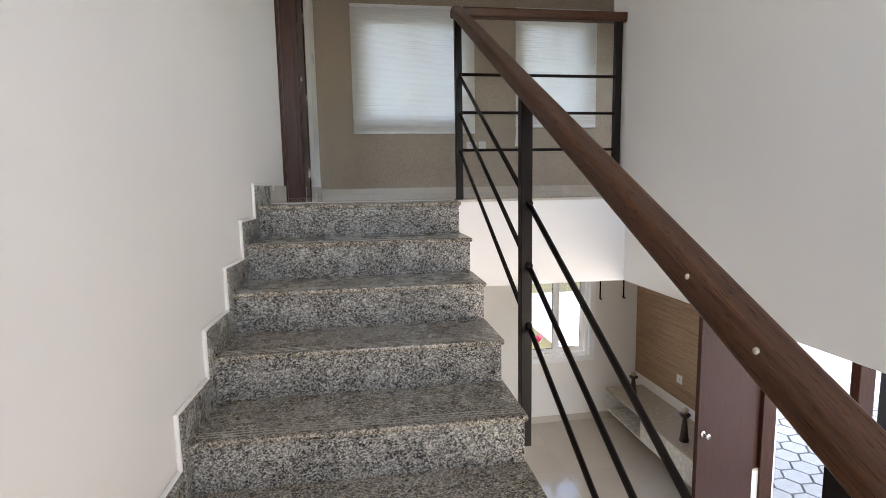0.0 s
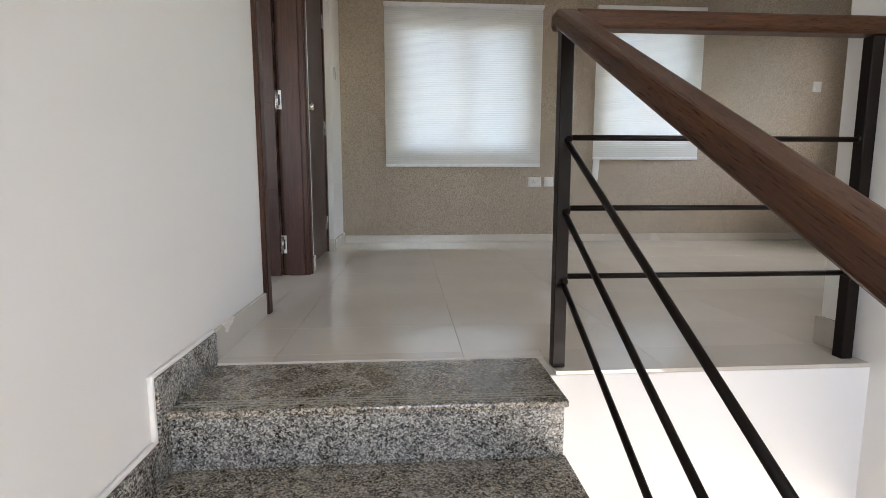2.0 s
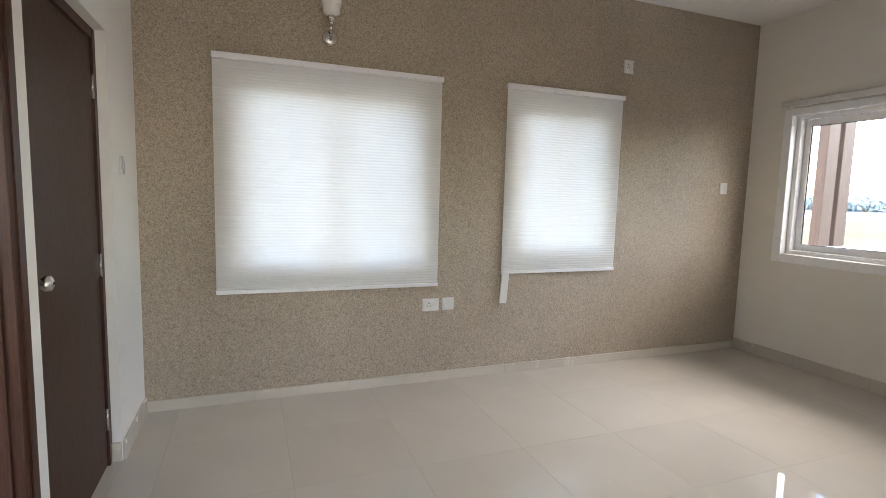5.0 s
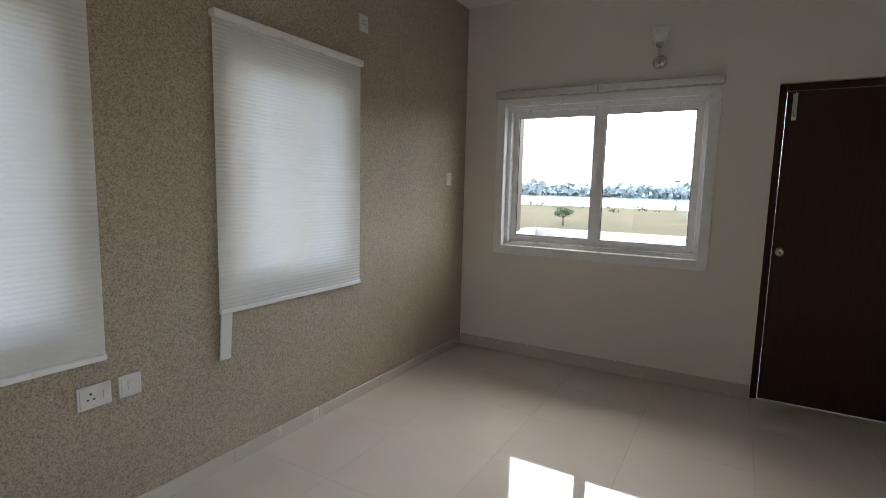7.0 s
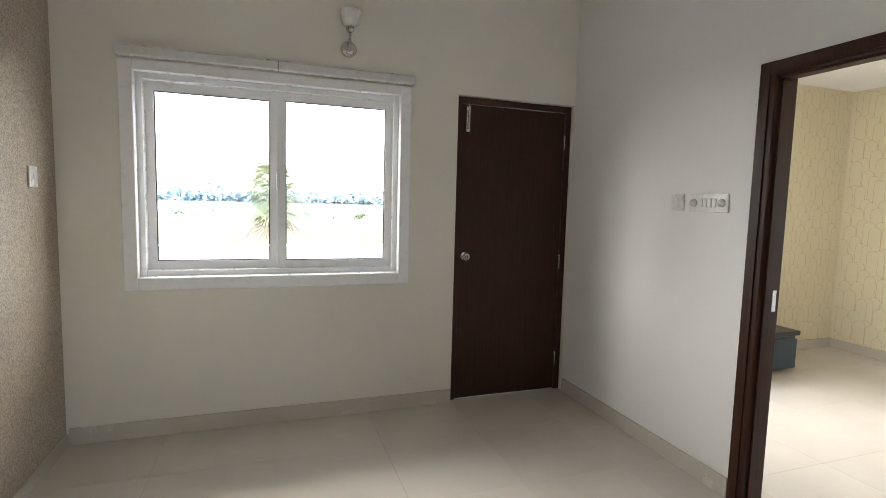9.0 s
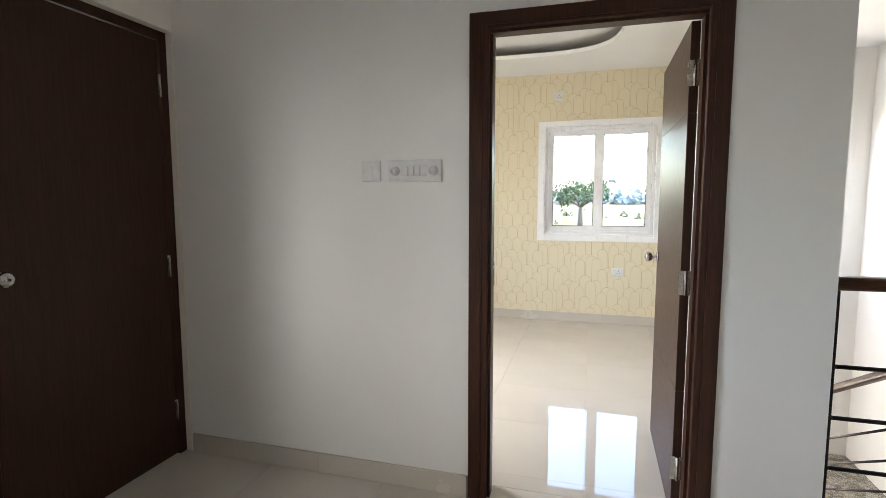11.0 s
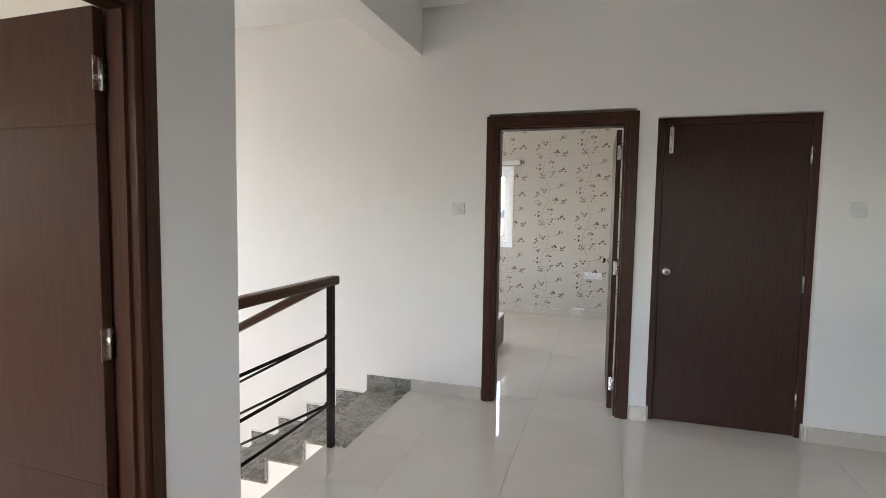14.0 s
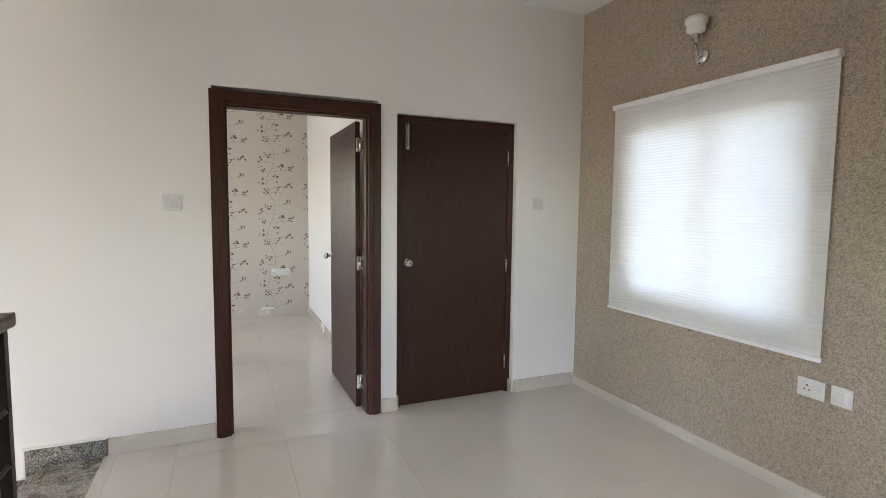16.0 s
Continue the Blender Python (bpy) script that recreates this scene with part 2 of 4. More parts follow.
def water_mat():
    m, nt, b = nodes_of("lake_water", 0.12)
    b.inputs["Base Color"].default_value = (0.06, 0.10, 0.15, 1)
    bump(nt, b, noise_tex(nt, coords(nt, (0.3, 0.06, 1)), 1.0, 4), 0.25, 0.3)
    return m


BLIND = blind_mat()
GLASS = glass_mat()
FIELD = field_mat()
WATER = water_mat()


# ---- mesh helpers ----
I4 = Matrix.Identity(4)


def B():
    return bmesh.new()


def box(bm, x0, x1, y0, y1, z0, z1, m=I4):
    vs = [bm.verts.new(m @ Vector(p)) for p in ((x0, y0, z0), (x1, y0, z0), (x1, y1, z0), (x0, y1, z0), (x0, y0, z1), (x1, y0, z1), (x1, y1, z1), (x0, y1, z1))]
    for f in ((3, 2, 1, 0), (4, 5, 6, 7), (0, 1, 5, 4), (1, 2, 6, 5), (2, 3, 7, 6), (3, 0, 4, 7)):
        bm.faces.new([vs[i] for i in f])
    return bm


def bbox(x0, x1, y0, y1, z0, z1, bev=0.002, m=I4, seg=1):
    bm = box(B(), x0, x1, y0, y1, z0, z1, m)
    if bev:
        bmesh.ops.bevel(bm, geom=bm.edges[:], offset=bev, segments=seg, affect="EDGES", profile=0.5)
    return bm


def tube(bm, p0, p1, r0, r1=None, seg=12):
    """A capped round bar from p0 to p1."""
    p0, p1 = Vector(p0), Vector(p1)
    r1 = r0 if r1 is None else r1
    q = (p1 - p0).to_track_quat("Z", "Y")
    rings = []
    for p, r in ((p0, r0), (p1, r1)):
        rings.append([bm.verts.new(p + q @ Vector((r * math.cos(a), r * math.sin(a), 0))) for a in (2 * math.pi * i / seg for i in range(seg))])
    for i in range(seg):
        f = bm.faces.new((rings[0][i], rings[0][(i + 1) % seg], rings[1][(i + 1) % seg], rings[1][i]))
        f.smooth = True
    bm.faces.new(rings[0][::-1])
    bm.faces.new(rings[1])
    return bm


def lathe(bm, prof, m=I4, seg=20):
    """Turns (radius, height) pairs round the local z axis."""
    rings = []
    for r, h in prof:
        rings.append([bm.verts.new(m @ Vector((r * math.cos(a), r * math.sin(a), h))) for a in (2 * math.pi * i / seg for i in range(seg))])
    for a, b in zip(rings, rings[1:]):
        for i in range(seg):
            f = bm.faces.new((a[i], a[(i + 1) % seg], b[(i + 1) % seg], b[i]))
            f.smooth = True
    bm.faces.new(rings[0][::-1])
    bm.faces.new(rings[-1])
    return bm


def sweep(bm, prof, p0, p1, up=(0, 0, 1)):
    """Carries a closed profile of (side, up) pairs from p0 to p1, its ends cut upright."""
    p0, p1 = Vector(p0), Vector(p1)
    d = p1 - p0
    side = Vector((d.y, -d.x, 0)).normalized()
    rings = [[bm.verts.new(p + side * a + Vector(up) * b) for a, b in prof] for p in (p0, p1)]
    n = len(prof)
    for i in range(n):
        bm.faces.new((rings[0][i], rings[0][(i + 1) % n], rings[1][(i + 1) % n], rings[1][i]))
    bm.faces.new(rings[0][::-1])
    bm.faces.new(rings[1])
    bmesh.ops.recalc_face_normals(bm, faces=bm.faces[:])
    return bm


def mesh_of(name, bm, material):
    me = bpy.data.meshes.new(name)
    bmesh.ops.recalc_face_normals(bm, faces=bm.faces[:])
    bm.to_mesh(me)
    bm.free()
    me.materials.append(material)
    return me


def part(name, bm, material, parent=None, label=""):
    """Links a bmesh as one mesh object; its coordinates are the world's."""
    ob = new(name, mesh_of(name, bm, material))
    if parent is not None:
        ob.parent = parent
        if parent.type == "EMPTY":
            ob.matrix_parent_inverse = Matrix.Translation(-parent.location)
    if label:
        ob["label"] = label
    return ob


def thing(name, base, label, category, group="", kind=""):
    e = new(name)
    e.empty_display_size = 0.1
    e.location = base
    return tagged(e, label, category, group, kind)


def structure(name, bm, material, label, category="wall"):
    return tagged(part(name, bm, material), label, category, kind="structure")


def slab_with_holes(axis, p0, p1, a0, a1, z0, z1, holes=()):
    """A wall between the planes p0 and p1 of the axis, from a0 to a1 along it, with holes (b0, b1, z0, z1) through it."""
    us = sorted({a0, a1, *(v for h in holes for v in h[:2] if a0 < v < a1)})
    vs = sorted({z0, z1, *(v for h in holes for v in h[2:] if z0 < v < z1)})

    def solid(i, j):
        if not (0 <= i < len(us) - 1 and 0 <= j < len(vs) - 1):
            return False
        u, v = (us[i] + us[i + 1]) / 2, (vs[j] + vs[j + 1]) / 2
        return not any(h[0] < u < h[1] and h[2] < v < h[3] for h in holes)

    bm, made = B(), {}

    def vert(p, u, v):
        key = (p, round(u, 5), round(v, 5))
        if key not in made:
            made[key] = bm.verts.new((p, u, v) if axis == "x" else (u, p, v))
        return made[key]

    for i in range(len(us) - 1):
        for j in range(len(vs) - 1):
            if not solid(i, j):
                continue
            ua, ub, va, vb = us[i], us[i + 1], vs[j], vs[j + 1]
            for p in (p0, p1):
                bm.faces.new((vert(p, ua, va), vert(p, ub, va), vert(p, ub, vb), vert(p, ua, vb)))
            for ok, (c, d) in ((solid(i - 1, j), ((ua, va), (ua, vb))), (solid(i + 1, j), ((ub, va), (ub, vb))), (solid(i, j - 1), ((ua, va), (ub, va))), (solid(i, j + 1), ((ua, vb), (ub, vb)))):
                if not ok:
                    bm.faces.new((vert(p0, *c), vert(p0, *d), vert(p1, *d), vert(p1, *c)))
    return bm


# ---- plan ----
XE, YN, YS, XC = 4.92, 3.39, 0.155, 2.048      # east wall, beige wall, south wall, stairwell wall
CZ, GZ, OUT = 2.96, -3.1, -3.25                # ceiling, living room floor, ground outside
RISE, GO, N1, TOPZ = 0.161, 0.283, -0.240, -0.006   # stair riser, tread, top nosing and its height
BSY, BSX, BCZ = -3.37, 5.26, 2.66              # south bedroom: far wall, east wall, ceiling
BWX, BWY, BWC = -3.57, 1.77, 2.78              # west bedroom: far wall, north wall, ceiling

WINE = (1.475, 3.015, 0.945, 2.12)
WINA = (0.520, 1.770, 0.850, 2.100)
WINB = (2.490, 3.335, 0.925, 2.115)
WINS = (2.27, 3.40, 0.955, 2.11)
WINW = (-1.05, 0.212, 1.01, 2.05)
DW = (0.70, 1.715, 2.150)
D2 = (1.85, 2.80, 2.085)
DS = (2.44, 3.39, 2.08)
DE = (0.160, 1.075, 2.16)

structure("wall_west", slab_with_holes("x", -0.15, 0.0, -4.4, YN, GZ, CZ + 0.15, [(DW[0], DW[1], -0.02, DW[2]), (D2[0], D2[1], -0.02, D2[2])]), WHITE, "plain white painted wall beside the granite stairs")
structure("wall_north", slab_with_holes("y", YN, YN + 0.2, -0.15, XE + 0.2, -0.15, CZ + 0.15, [WINA, WINB]), BEIGE, "beige sprayed texture feature wall with two windows")
structure("wall_east", slab_with_holes("x", XE, XE + 0.2, YS - 0.115, YN, -0.15, CZ + 0.15, [WINE, (DE[0], DE[1], -0.02, DE[2])]), CREAMWALL, "cream white painted wall with window and door")
structure("wall_south", slab_with_holes("y", YS - 0.115, YS, XC, XE, -0.15, CZ + 0.15, [(DS[0], DS[1], -0.02, DS[2])]), WHITE, "white painted wall with bedroom doorway and switches")
structure("wall_stairwell", slab_with_holes("x", XC, 2.150, -4.4, YS - 0.115, -0.5, CZ + 0.15), WHITE, "white painted wall above the open stairwell")
# out of view; the opening is added only for the fill lamp behind it
structure("wall_living_south", slab_with_holes("y", -4.55, -4.4, 2.150, 4.3, GZ, -0.155, [(2.35, 4.05, -2.35, -0.75)]), WHITE, "white painted living room end wall with an added, unseen opening for light")
# unseen slab added above all rooms to keep stray light out
structure("roof", box(B(), BWX - 0.3, BSX + 0.3, -4.6, YN + 0.25, CZ + 0.16, CZ + 0.3), CEIL, "flat unseen slab over the ceilings, added against light leaks", "roof")
structure("wall_stair_end", slab_with_holes("y", -4.55, -4.4, -0.15, 2.150, GZ, CZ + 0.15, [(0.25, 1.85, 0.7, 2.3)]), WHITE, "white painted wall closing the stairwell")
structure("ceiling", box(B(), -0.15, XE + 0.2, -4.4, YN, CZ, CZ + 0.14), CEIL, "flat white painted ceiling", "ceiling")
structure("ceiling_beam", bbox(0.0, XC, -0.03, 0.17, 2.61, CZ, 0.004), WHITE, "white painted beam over the stair opening", "beam")
structure("landing_beam", bbox(0.0, XC + 0.1, -0.045, YS, -0.5, -0.012, 0.003), WHITE, "white painted edge beam of the landing", "beam")
structure("floor_slab", box(B(), 0.0, XE, YS, YN, -0.15, -0.012), GROUT, "grouted concrete floor under polished tiles", "floor")

# south bedroom
structure("wall_bedroom_south", slab_with_holes("y", BSY - 0.2, BSY, 2.0, BSX + 0.2, -0.15, CZ + 0.1, [WINS]), CREAM, "cream wallpapered bedroom wall with window")
# the opening in this wall is made up and unseen, for a fill lamp
structure("wall_bedroom_east", slab_with_holes("x", BSX, BSX + 0.2, BSY, YS - 0.115, -0.15, CZ + 0.1, [(-1.35, -0.25, 0.9, 2.1)]), CREAM, "cream wallpapered bedroom wall")
bm = B()
hole = [(3.65 + 0.96 * math.copysign(abs(math.cos(a)) ** 0.55, math.cos(a)), -1.75 + 0.92 * math.copysign(abs(math.sin(a)) ** 0.55, math.sin(a))) for a in (2 * math.pi * i / 64 for i in range(64))]
rim = [(3.65 + 1.61 * math.copysign(min(1.0, abs(math.cos(a)) * 1.5), math.cos(a)), -1.75 + 1.75 * math.copysign(min(1.0, abs(math.sin(a)) * 1.5), math.sin(a))) for a in (2 * math.pi * i / 64 for i in range(64))]
lo = [bm.verts.new((x, y, BCZ)) for x, y in hole]
out_ = [bm.verts.new((min(BSX, max(2.150, x)), min(YS - 0.115, max(BSY, y)), BCZ)) for x, y in rim]
hi = [bm.verts.new((x, y, BCZ + 0.035)) for x, y in hole]
for i in range(64):
    j = (i + 1) % 64
    bm.faces.new((out_[i], out_[j], lo[j], lo[i]))
    bm.faces.new((lo[i], lo[j], hi[j], hi[i]))
structure("false_ceiling", bm, CEIL, "white false ceiling with an oval tray", "ceiling")
# ring round the tray in a dark colour that stands for the cove's shade
bm = B()
for k in range(64):
    j = (k + 1) % 64
    q = [Vector((3.65 + (hole[i][0] - 3.65) * s, -1.75 + (hole[i][1] + 1.75) * s, z)) for i, s, z in ((k, 1.003, BCZ + 0.036), (j, 1.003, BCZ + 0.036), (j, 1.003, BCZ + 0.04), (k, 1.003, BCZ + 0.04), (k, 1.10, BCZ + 0.036), (j, 1.10, BCZ + 0.036))]
    bm.faces.new([bm.verts.new(p) for p in (q[0], q[1], q[5], q[4])])
structure("tray_shade_ring", bm, STEEL, "dark ring standing for the shade in the ceiling tray's cove", "ceiling")
structure("tray_ceiling", box(B(), 2.150, BSX, BSY, YS - 0.115, BCZ + 0.12, BCZ + 0.18), CEIL, "white upper ceiling inside the tray", "ceiling")
structure("floor_bedroom_south", box(B(), 2.150, BSX, BSY, YS - 0.115, -0.15, -0.012), GROUT, "grouted bedroom floor under polished tiles", "floor")
structure("threshold_south", bbox(DS[0], DS[1], YS - 0.115, YS, -0.0195, -0.0008, 0.001), TILE, "polished tile strip in the doorway", "floor")

# west bedroom
structure("wall_bedroom_west", slab_with_holes("x", BWX - 0.2, BWX, -2.4, BWY + 0.15, -0.15, CZ + 0.1, [WINW]), FLORAL, "grey floral wallpapered bedroom wall with window")
structure("wall_bedroom_north", slab_with_holes("y", BWY, BWY + 0.075, BWX, -0.15, -0.15, CZ + 0.1), WHITE, "white painted bedroom side wall")
# unseen wall; its opening is invented to let the fill lamp shine in
structure("wall_bedroom_rear", slab_with_holes("y", -2.55, -2.4, BWX, -0.15, -0.15, CZ + 0.1, [(-2.6, -1.1, 0.9, 2.1)]), WHITE, "white painted bedroom end wall")
structure("ceiling_bedroom", box(B(), BWX, -0.15, -2.4, BWY, BWC, BWC + 0.12), CEIL, "white bedroom ceiling", "ceiling")
structure("floor_bedroom_west", box(B(), BWX, -0.15, -2.4, BWY, -0.15, -0.012), GROUT, "grouted bedroom floor under polished tiles", "floor")
structure("threshold_west", bbox(-0.15, 0.0, DW[0], DW[1], -0.0195, -0.0008, 0.001), TILE, "polished tile strip in the doorway", "floor")
structure("threshold_closed_door", bbox(-0.15, 0.0, D2[0], D2[1], -0.0195, -0.0008, 0.001), TILE, "polished tile strip under the closed door", "floor")
structure("threshold_balcony", bbox(XE, XE + 0.2, DE[0], DE[1], -0.0195, -0.0008, 0.001), TILE, "polished tile strip under the balcony door", "floor")
structure("wall_closet", box(B(), -0.75, -0.70, 1.845, YN, -0.15, CZ), WHITE, "plain wall behind the closed door")

# living room below
GWIN = (2.55, 3.42, -2.2, -0.95)
structure("wall_living_north", slab_with_holes("y", YN, YN + 0.2, -0.15, 4.3, GZ, -0.155, [GWIN]), WHITE, "white painted living room wall with window")
structure("wall_living_east", slab_with_holes("x", 4.1, 4.3, -4.4, YN, GZ, -0.155, [(-0.3, 1.2, GZ, -0.98)]), WHITE, "white painted living room wall with entrance")
structure("floor_living", box(B(), -0.15, 4.3, -4.4, YN + 0.2, GZ - 0.15, GZ - 0.012), GROUT, "grouted living room floor", "floor")
structure("ceiling_living", box(B(), XC + 0.1, 4.3, -4.4, YS, -0.155 - 0.1, -0.155), CEIL, "white living room ceiling", "ceiling")
structure("ceiling_living_north", box(B(), 0.0, 4.3, YS, YN, -0.255, -0.155), CEIL, "white living room ceiling", "ceiling")

# outside
bm = B()
g = 3000
vs = [bm.verts.new(p) for p in ((-g, -g, OUT), (g, -g, OUT), (g, g, OUT), (-g, g, OUT))]
bm.faces.new(vs)
structure("ground", bm, FIELD, "dry yellow-green grass field", "ground")
bm = B()
pts = []
for i in range(60):
    a = i / 59
    pts.append((185 + 14 * math.sin(9 * a) + 8 * math.sin(31 * a + 1), -700 + 1400 * a))
near = [bm.verts.new((x, y, OUT + 0.05)) for x, y in pts]
far = [bm.verts.new((560 + 25 * math.sin(y * 0.02), y, OUT + 0.05)) for x, y in pts]
for i in range(59):
    bm.faces.new((near[i], far[i], far[i + 1], near[i + 1]))
structure("lake_water", bm, WATER, "pale still lake beyond the field", "water")
structure("balcony_floor", box(B(), XE + 0.2, 7.1, -0.6, 3.6, -0.2, -0.03), CONC, "grey concrete balcony floor", "floor")
structure("balcony_parapet", bbox(7.0, 7.13, -0.6, 3.56, -0.03, 0.95, 0.01), CONC, "white painted balcony parapet", "wall")
structure("balcony_parapet_return", bbox(XE + 0.2, 7.0, 3.44, 3.57, -0.03, 0.95, 0.01), CONC, "white painted balcony parapet", "wall")


# ---- doors ----
MX = Matrix(((0, 1, 0, 0), (1, 0, 0, 0), (0, 0, 1, 0), (0, 0, 0, 1)))     # local (along y, depth x, up)


def lever_knob(parent, p, n):
    """Round chrome knob on a rose; n points away from the leaf."""
    m = Matrix.Translation(p) @ Vector(n).to_track_quat("Z", "Y").to_matrix().to_4x4()
    k = part("knob", lathe(B(), [(0.030, 0.0), (0.030, 0.006), (0.024, 0.010), (0.011, 0.013), (0.011, 0.030), (0.022, 0.036), (0.028, 0.048), (0.026, 0.060), (0.016, 0.066), (0.002, 0.067)], m), CHROME, parent, "round brushed chrome knob")
    part("keyhole", lathe(B(), [(0.006, 0.066), (0.006, 0.069)], m, 10), DARKHOLE, k)


def hinge(parent, p, u, n, h=0.10):
    """Butt hinge at p: two leaves along u, knuckle between, facing n."""
    u, n, p = Vector(u), Vector(n), Vector(p)
    m = Matrix.Identity(4)
    m.col[0][:3], m.col[1][:3], m.col[2][:3], m.col[3][:3] = u, n, (0, 0, 1), p
    bm = bbox(-0.026, 0.026, 0.0, 0.003, -h / 2, h / 2, 0.001, m)
    for s in (-1, 1):
        for z in (-0.033, 0, 0.033):
            tube(bm, m @ Vector((s * 0.016, 0.003, z)), m @ Vector((s * 0.016, 0.0045, z)), 0.004, seg=8)
    tube(bm, m @ Vector((0, 0.005, -h / 2)), m @ Vector((0, 0.005, h / 2)), 0.007, seg=10)
    part("hinge", bm, CHROME, parent, "chrome butt hinge")


def casing(parent, u0, u1, top, w_back, w_front, m, width=0.082, head=0.082):
    """Three frame members with a stepped face and a door rebate towards the back."""
    for a, b, left in ((u0, u0 + width, True), (u1 - width, u1, False)):
        bm = bbox(a, b, w_back, w_front, 0.0, top, 0.004, m, 2)
        i0, i1 = (b - 0.0, b + 0.012) if left else (a - 0.012, a)
        box(bm, min(i0, i1), max(i0, i1), w_back + 0.045, w_front - 0.03, 0.0, top - width, m)
        j0, j1 = (a + 0.012, a + 0.055) if left else (b - 0.055, b - 0.012)
        box(bm, j0, j1, w_front - 0.002, w_front + 0.006, 0.0, top - 0.012, m)
        part("jamb", bm, FRAME, parent)
    bm = bbox(u0 + width - 0.001, u1 - width + 0.001, w_back, w_front - 0.001, top - head, top - 0.001, 0.003, m, 2)
    box(bm, u0 + width, u1 - width, w_back + 0.045, w_front - 0.03, top - head - 0.012, top - head, m)
    box(bm, u0 + 0.055, u1 - 0.055, w_front - 0.002, w_front + 0.005, top - 0.055, top - 0.012, m)
    part("head", bm, FRAME, parent)


def leaf_bm(w, h, t, m, grooves=()):
    """A flush leaf in local (u from the hinge, thickness, up), with thin grooves across."""
    bm, z = B(), 0.006
    for g in (*grooves, h):
        b = bbox(0, w, 0, t, z, g - 0.0015 if g != h else h, 0.0015, m)
        me = bpy.data.meshes.new("t")
        b.to_mesh(me)
        bm.from_mesh(me)
        bpy.data.meshes.remove(me)
        b.free()
        z = g + 0.0015
    if grooves:
        box(bm, 0.003, w - 0.003, 0.002, t - 0.002, 0.01, h - 0.004, m)
    return bm


def mat_from(o, u, n):
    m = Matrix.Identity(4)
    m.col[0][:3], m.col[1][:3], m.col[3][:3] = Vector(u), Vector(n), Vector(o)
    return m


GROOVES = (0.52, 1.02, 1.65)
# south bedroom door, open into the room
d = thing("door_frame", (2.925, 0.10, 0), "dark brown wooden door frame round the bedroom doorway", "door frame", "bedroom door frames")
casing(d, 2.425, 3.405, 2.095, 0.035, 0.172, I4, head=0.066)
part("strike_plate", bbox(3.307, 3.3225, 0.075, 0.10, 0.96, 1.06, 0.001), CHROME, d, "chrome strike plate")
d = thing("door_1", (2.52, -0.35, 0), "dark brown laminate bedroom door standing open", "door", "bedroom doors")
lm = mat_from((2.5195, 0.070, 0), Vector((-0.012, -1, 0)).normalized(), (1, 0, 0))
part("leaf", leaf_bm(0.838, 2.015, 0.034, lm, (0.55, 1.67)), DOOR, d)
lever_knob(d, lm @ Vector((0.783, 0.034, 1.02)), (1, 0, 0))
lever_knob(d, lm @ Vector((0.783, 0.0, 1.02)), (-1, 0, 0))
for z in (0.22, 1.0, 1.82):
    hinge(d, (2.535, 0.071, z), (1, 0, 0), (0, 1, 0))

# west bedroom door, open into the room
d = thing("door_frame", (-0.07, 1.21, 0), "dark brown wooden door frame round the bedroom doorway", "door frame", "bedroom door frames")
casing(d, 0.683, 1.733, 2.13, -0.152, 0.014, MX, 0.085)
part("strike_plate", bbox(-0.10, -0.075, 0.766, 0.782, 0.96, 1.06, 0.001), CHROME, d, "chrome strike plate")
d = thing("door_2", (-0.55, 1.63, 0), "dark brown laminate bedroom door with grooves standing open", "door", "bedroom doors")
lm = mat_from((-0.150, 1.628, 0), Vector((-1, -0.012, 0)).normalized(), (0, -1, 0))
part("leaf", leaf_bm(0.86, 2.03, 0.034, lm, GROOVES), DOOR, d)
lever_knob(d, lm @ Vector((0.80, 0.034, 1.03)), (0, -1, 0))
lever_knob(d, lm @ Vector((0.80, 0.0, 1.03)), (0, 1, 0))
for z in (0.19, 1.045, 1.87):
    hinge(d, (-0.147, 1.628, z), (0, 1, 0), (1, 0, 0))
    kp = part("keeper_plate", bbox(-0.158, -0.122, 1.6445, 1.6475, z - 0.055, z + 0.055, 0.001), UPVC, d, "bright hinge plate on the jamb")
    part("plate_slot", bbox(-0.152, -0.130, 1.6435, 1.6455, z - 0.030, z + 0.030, 0), DARKHOLE, kp)


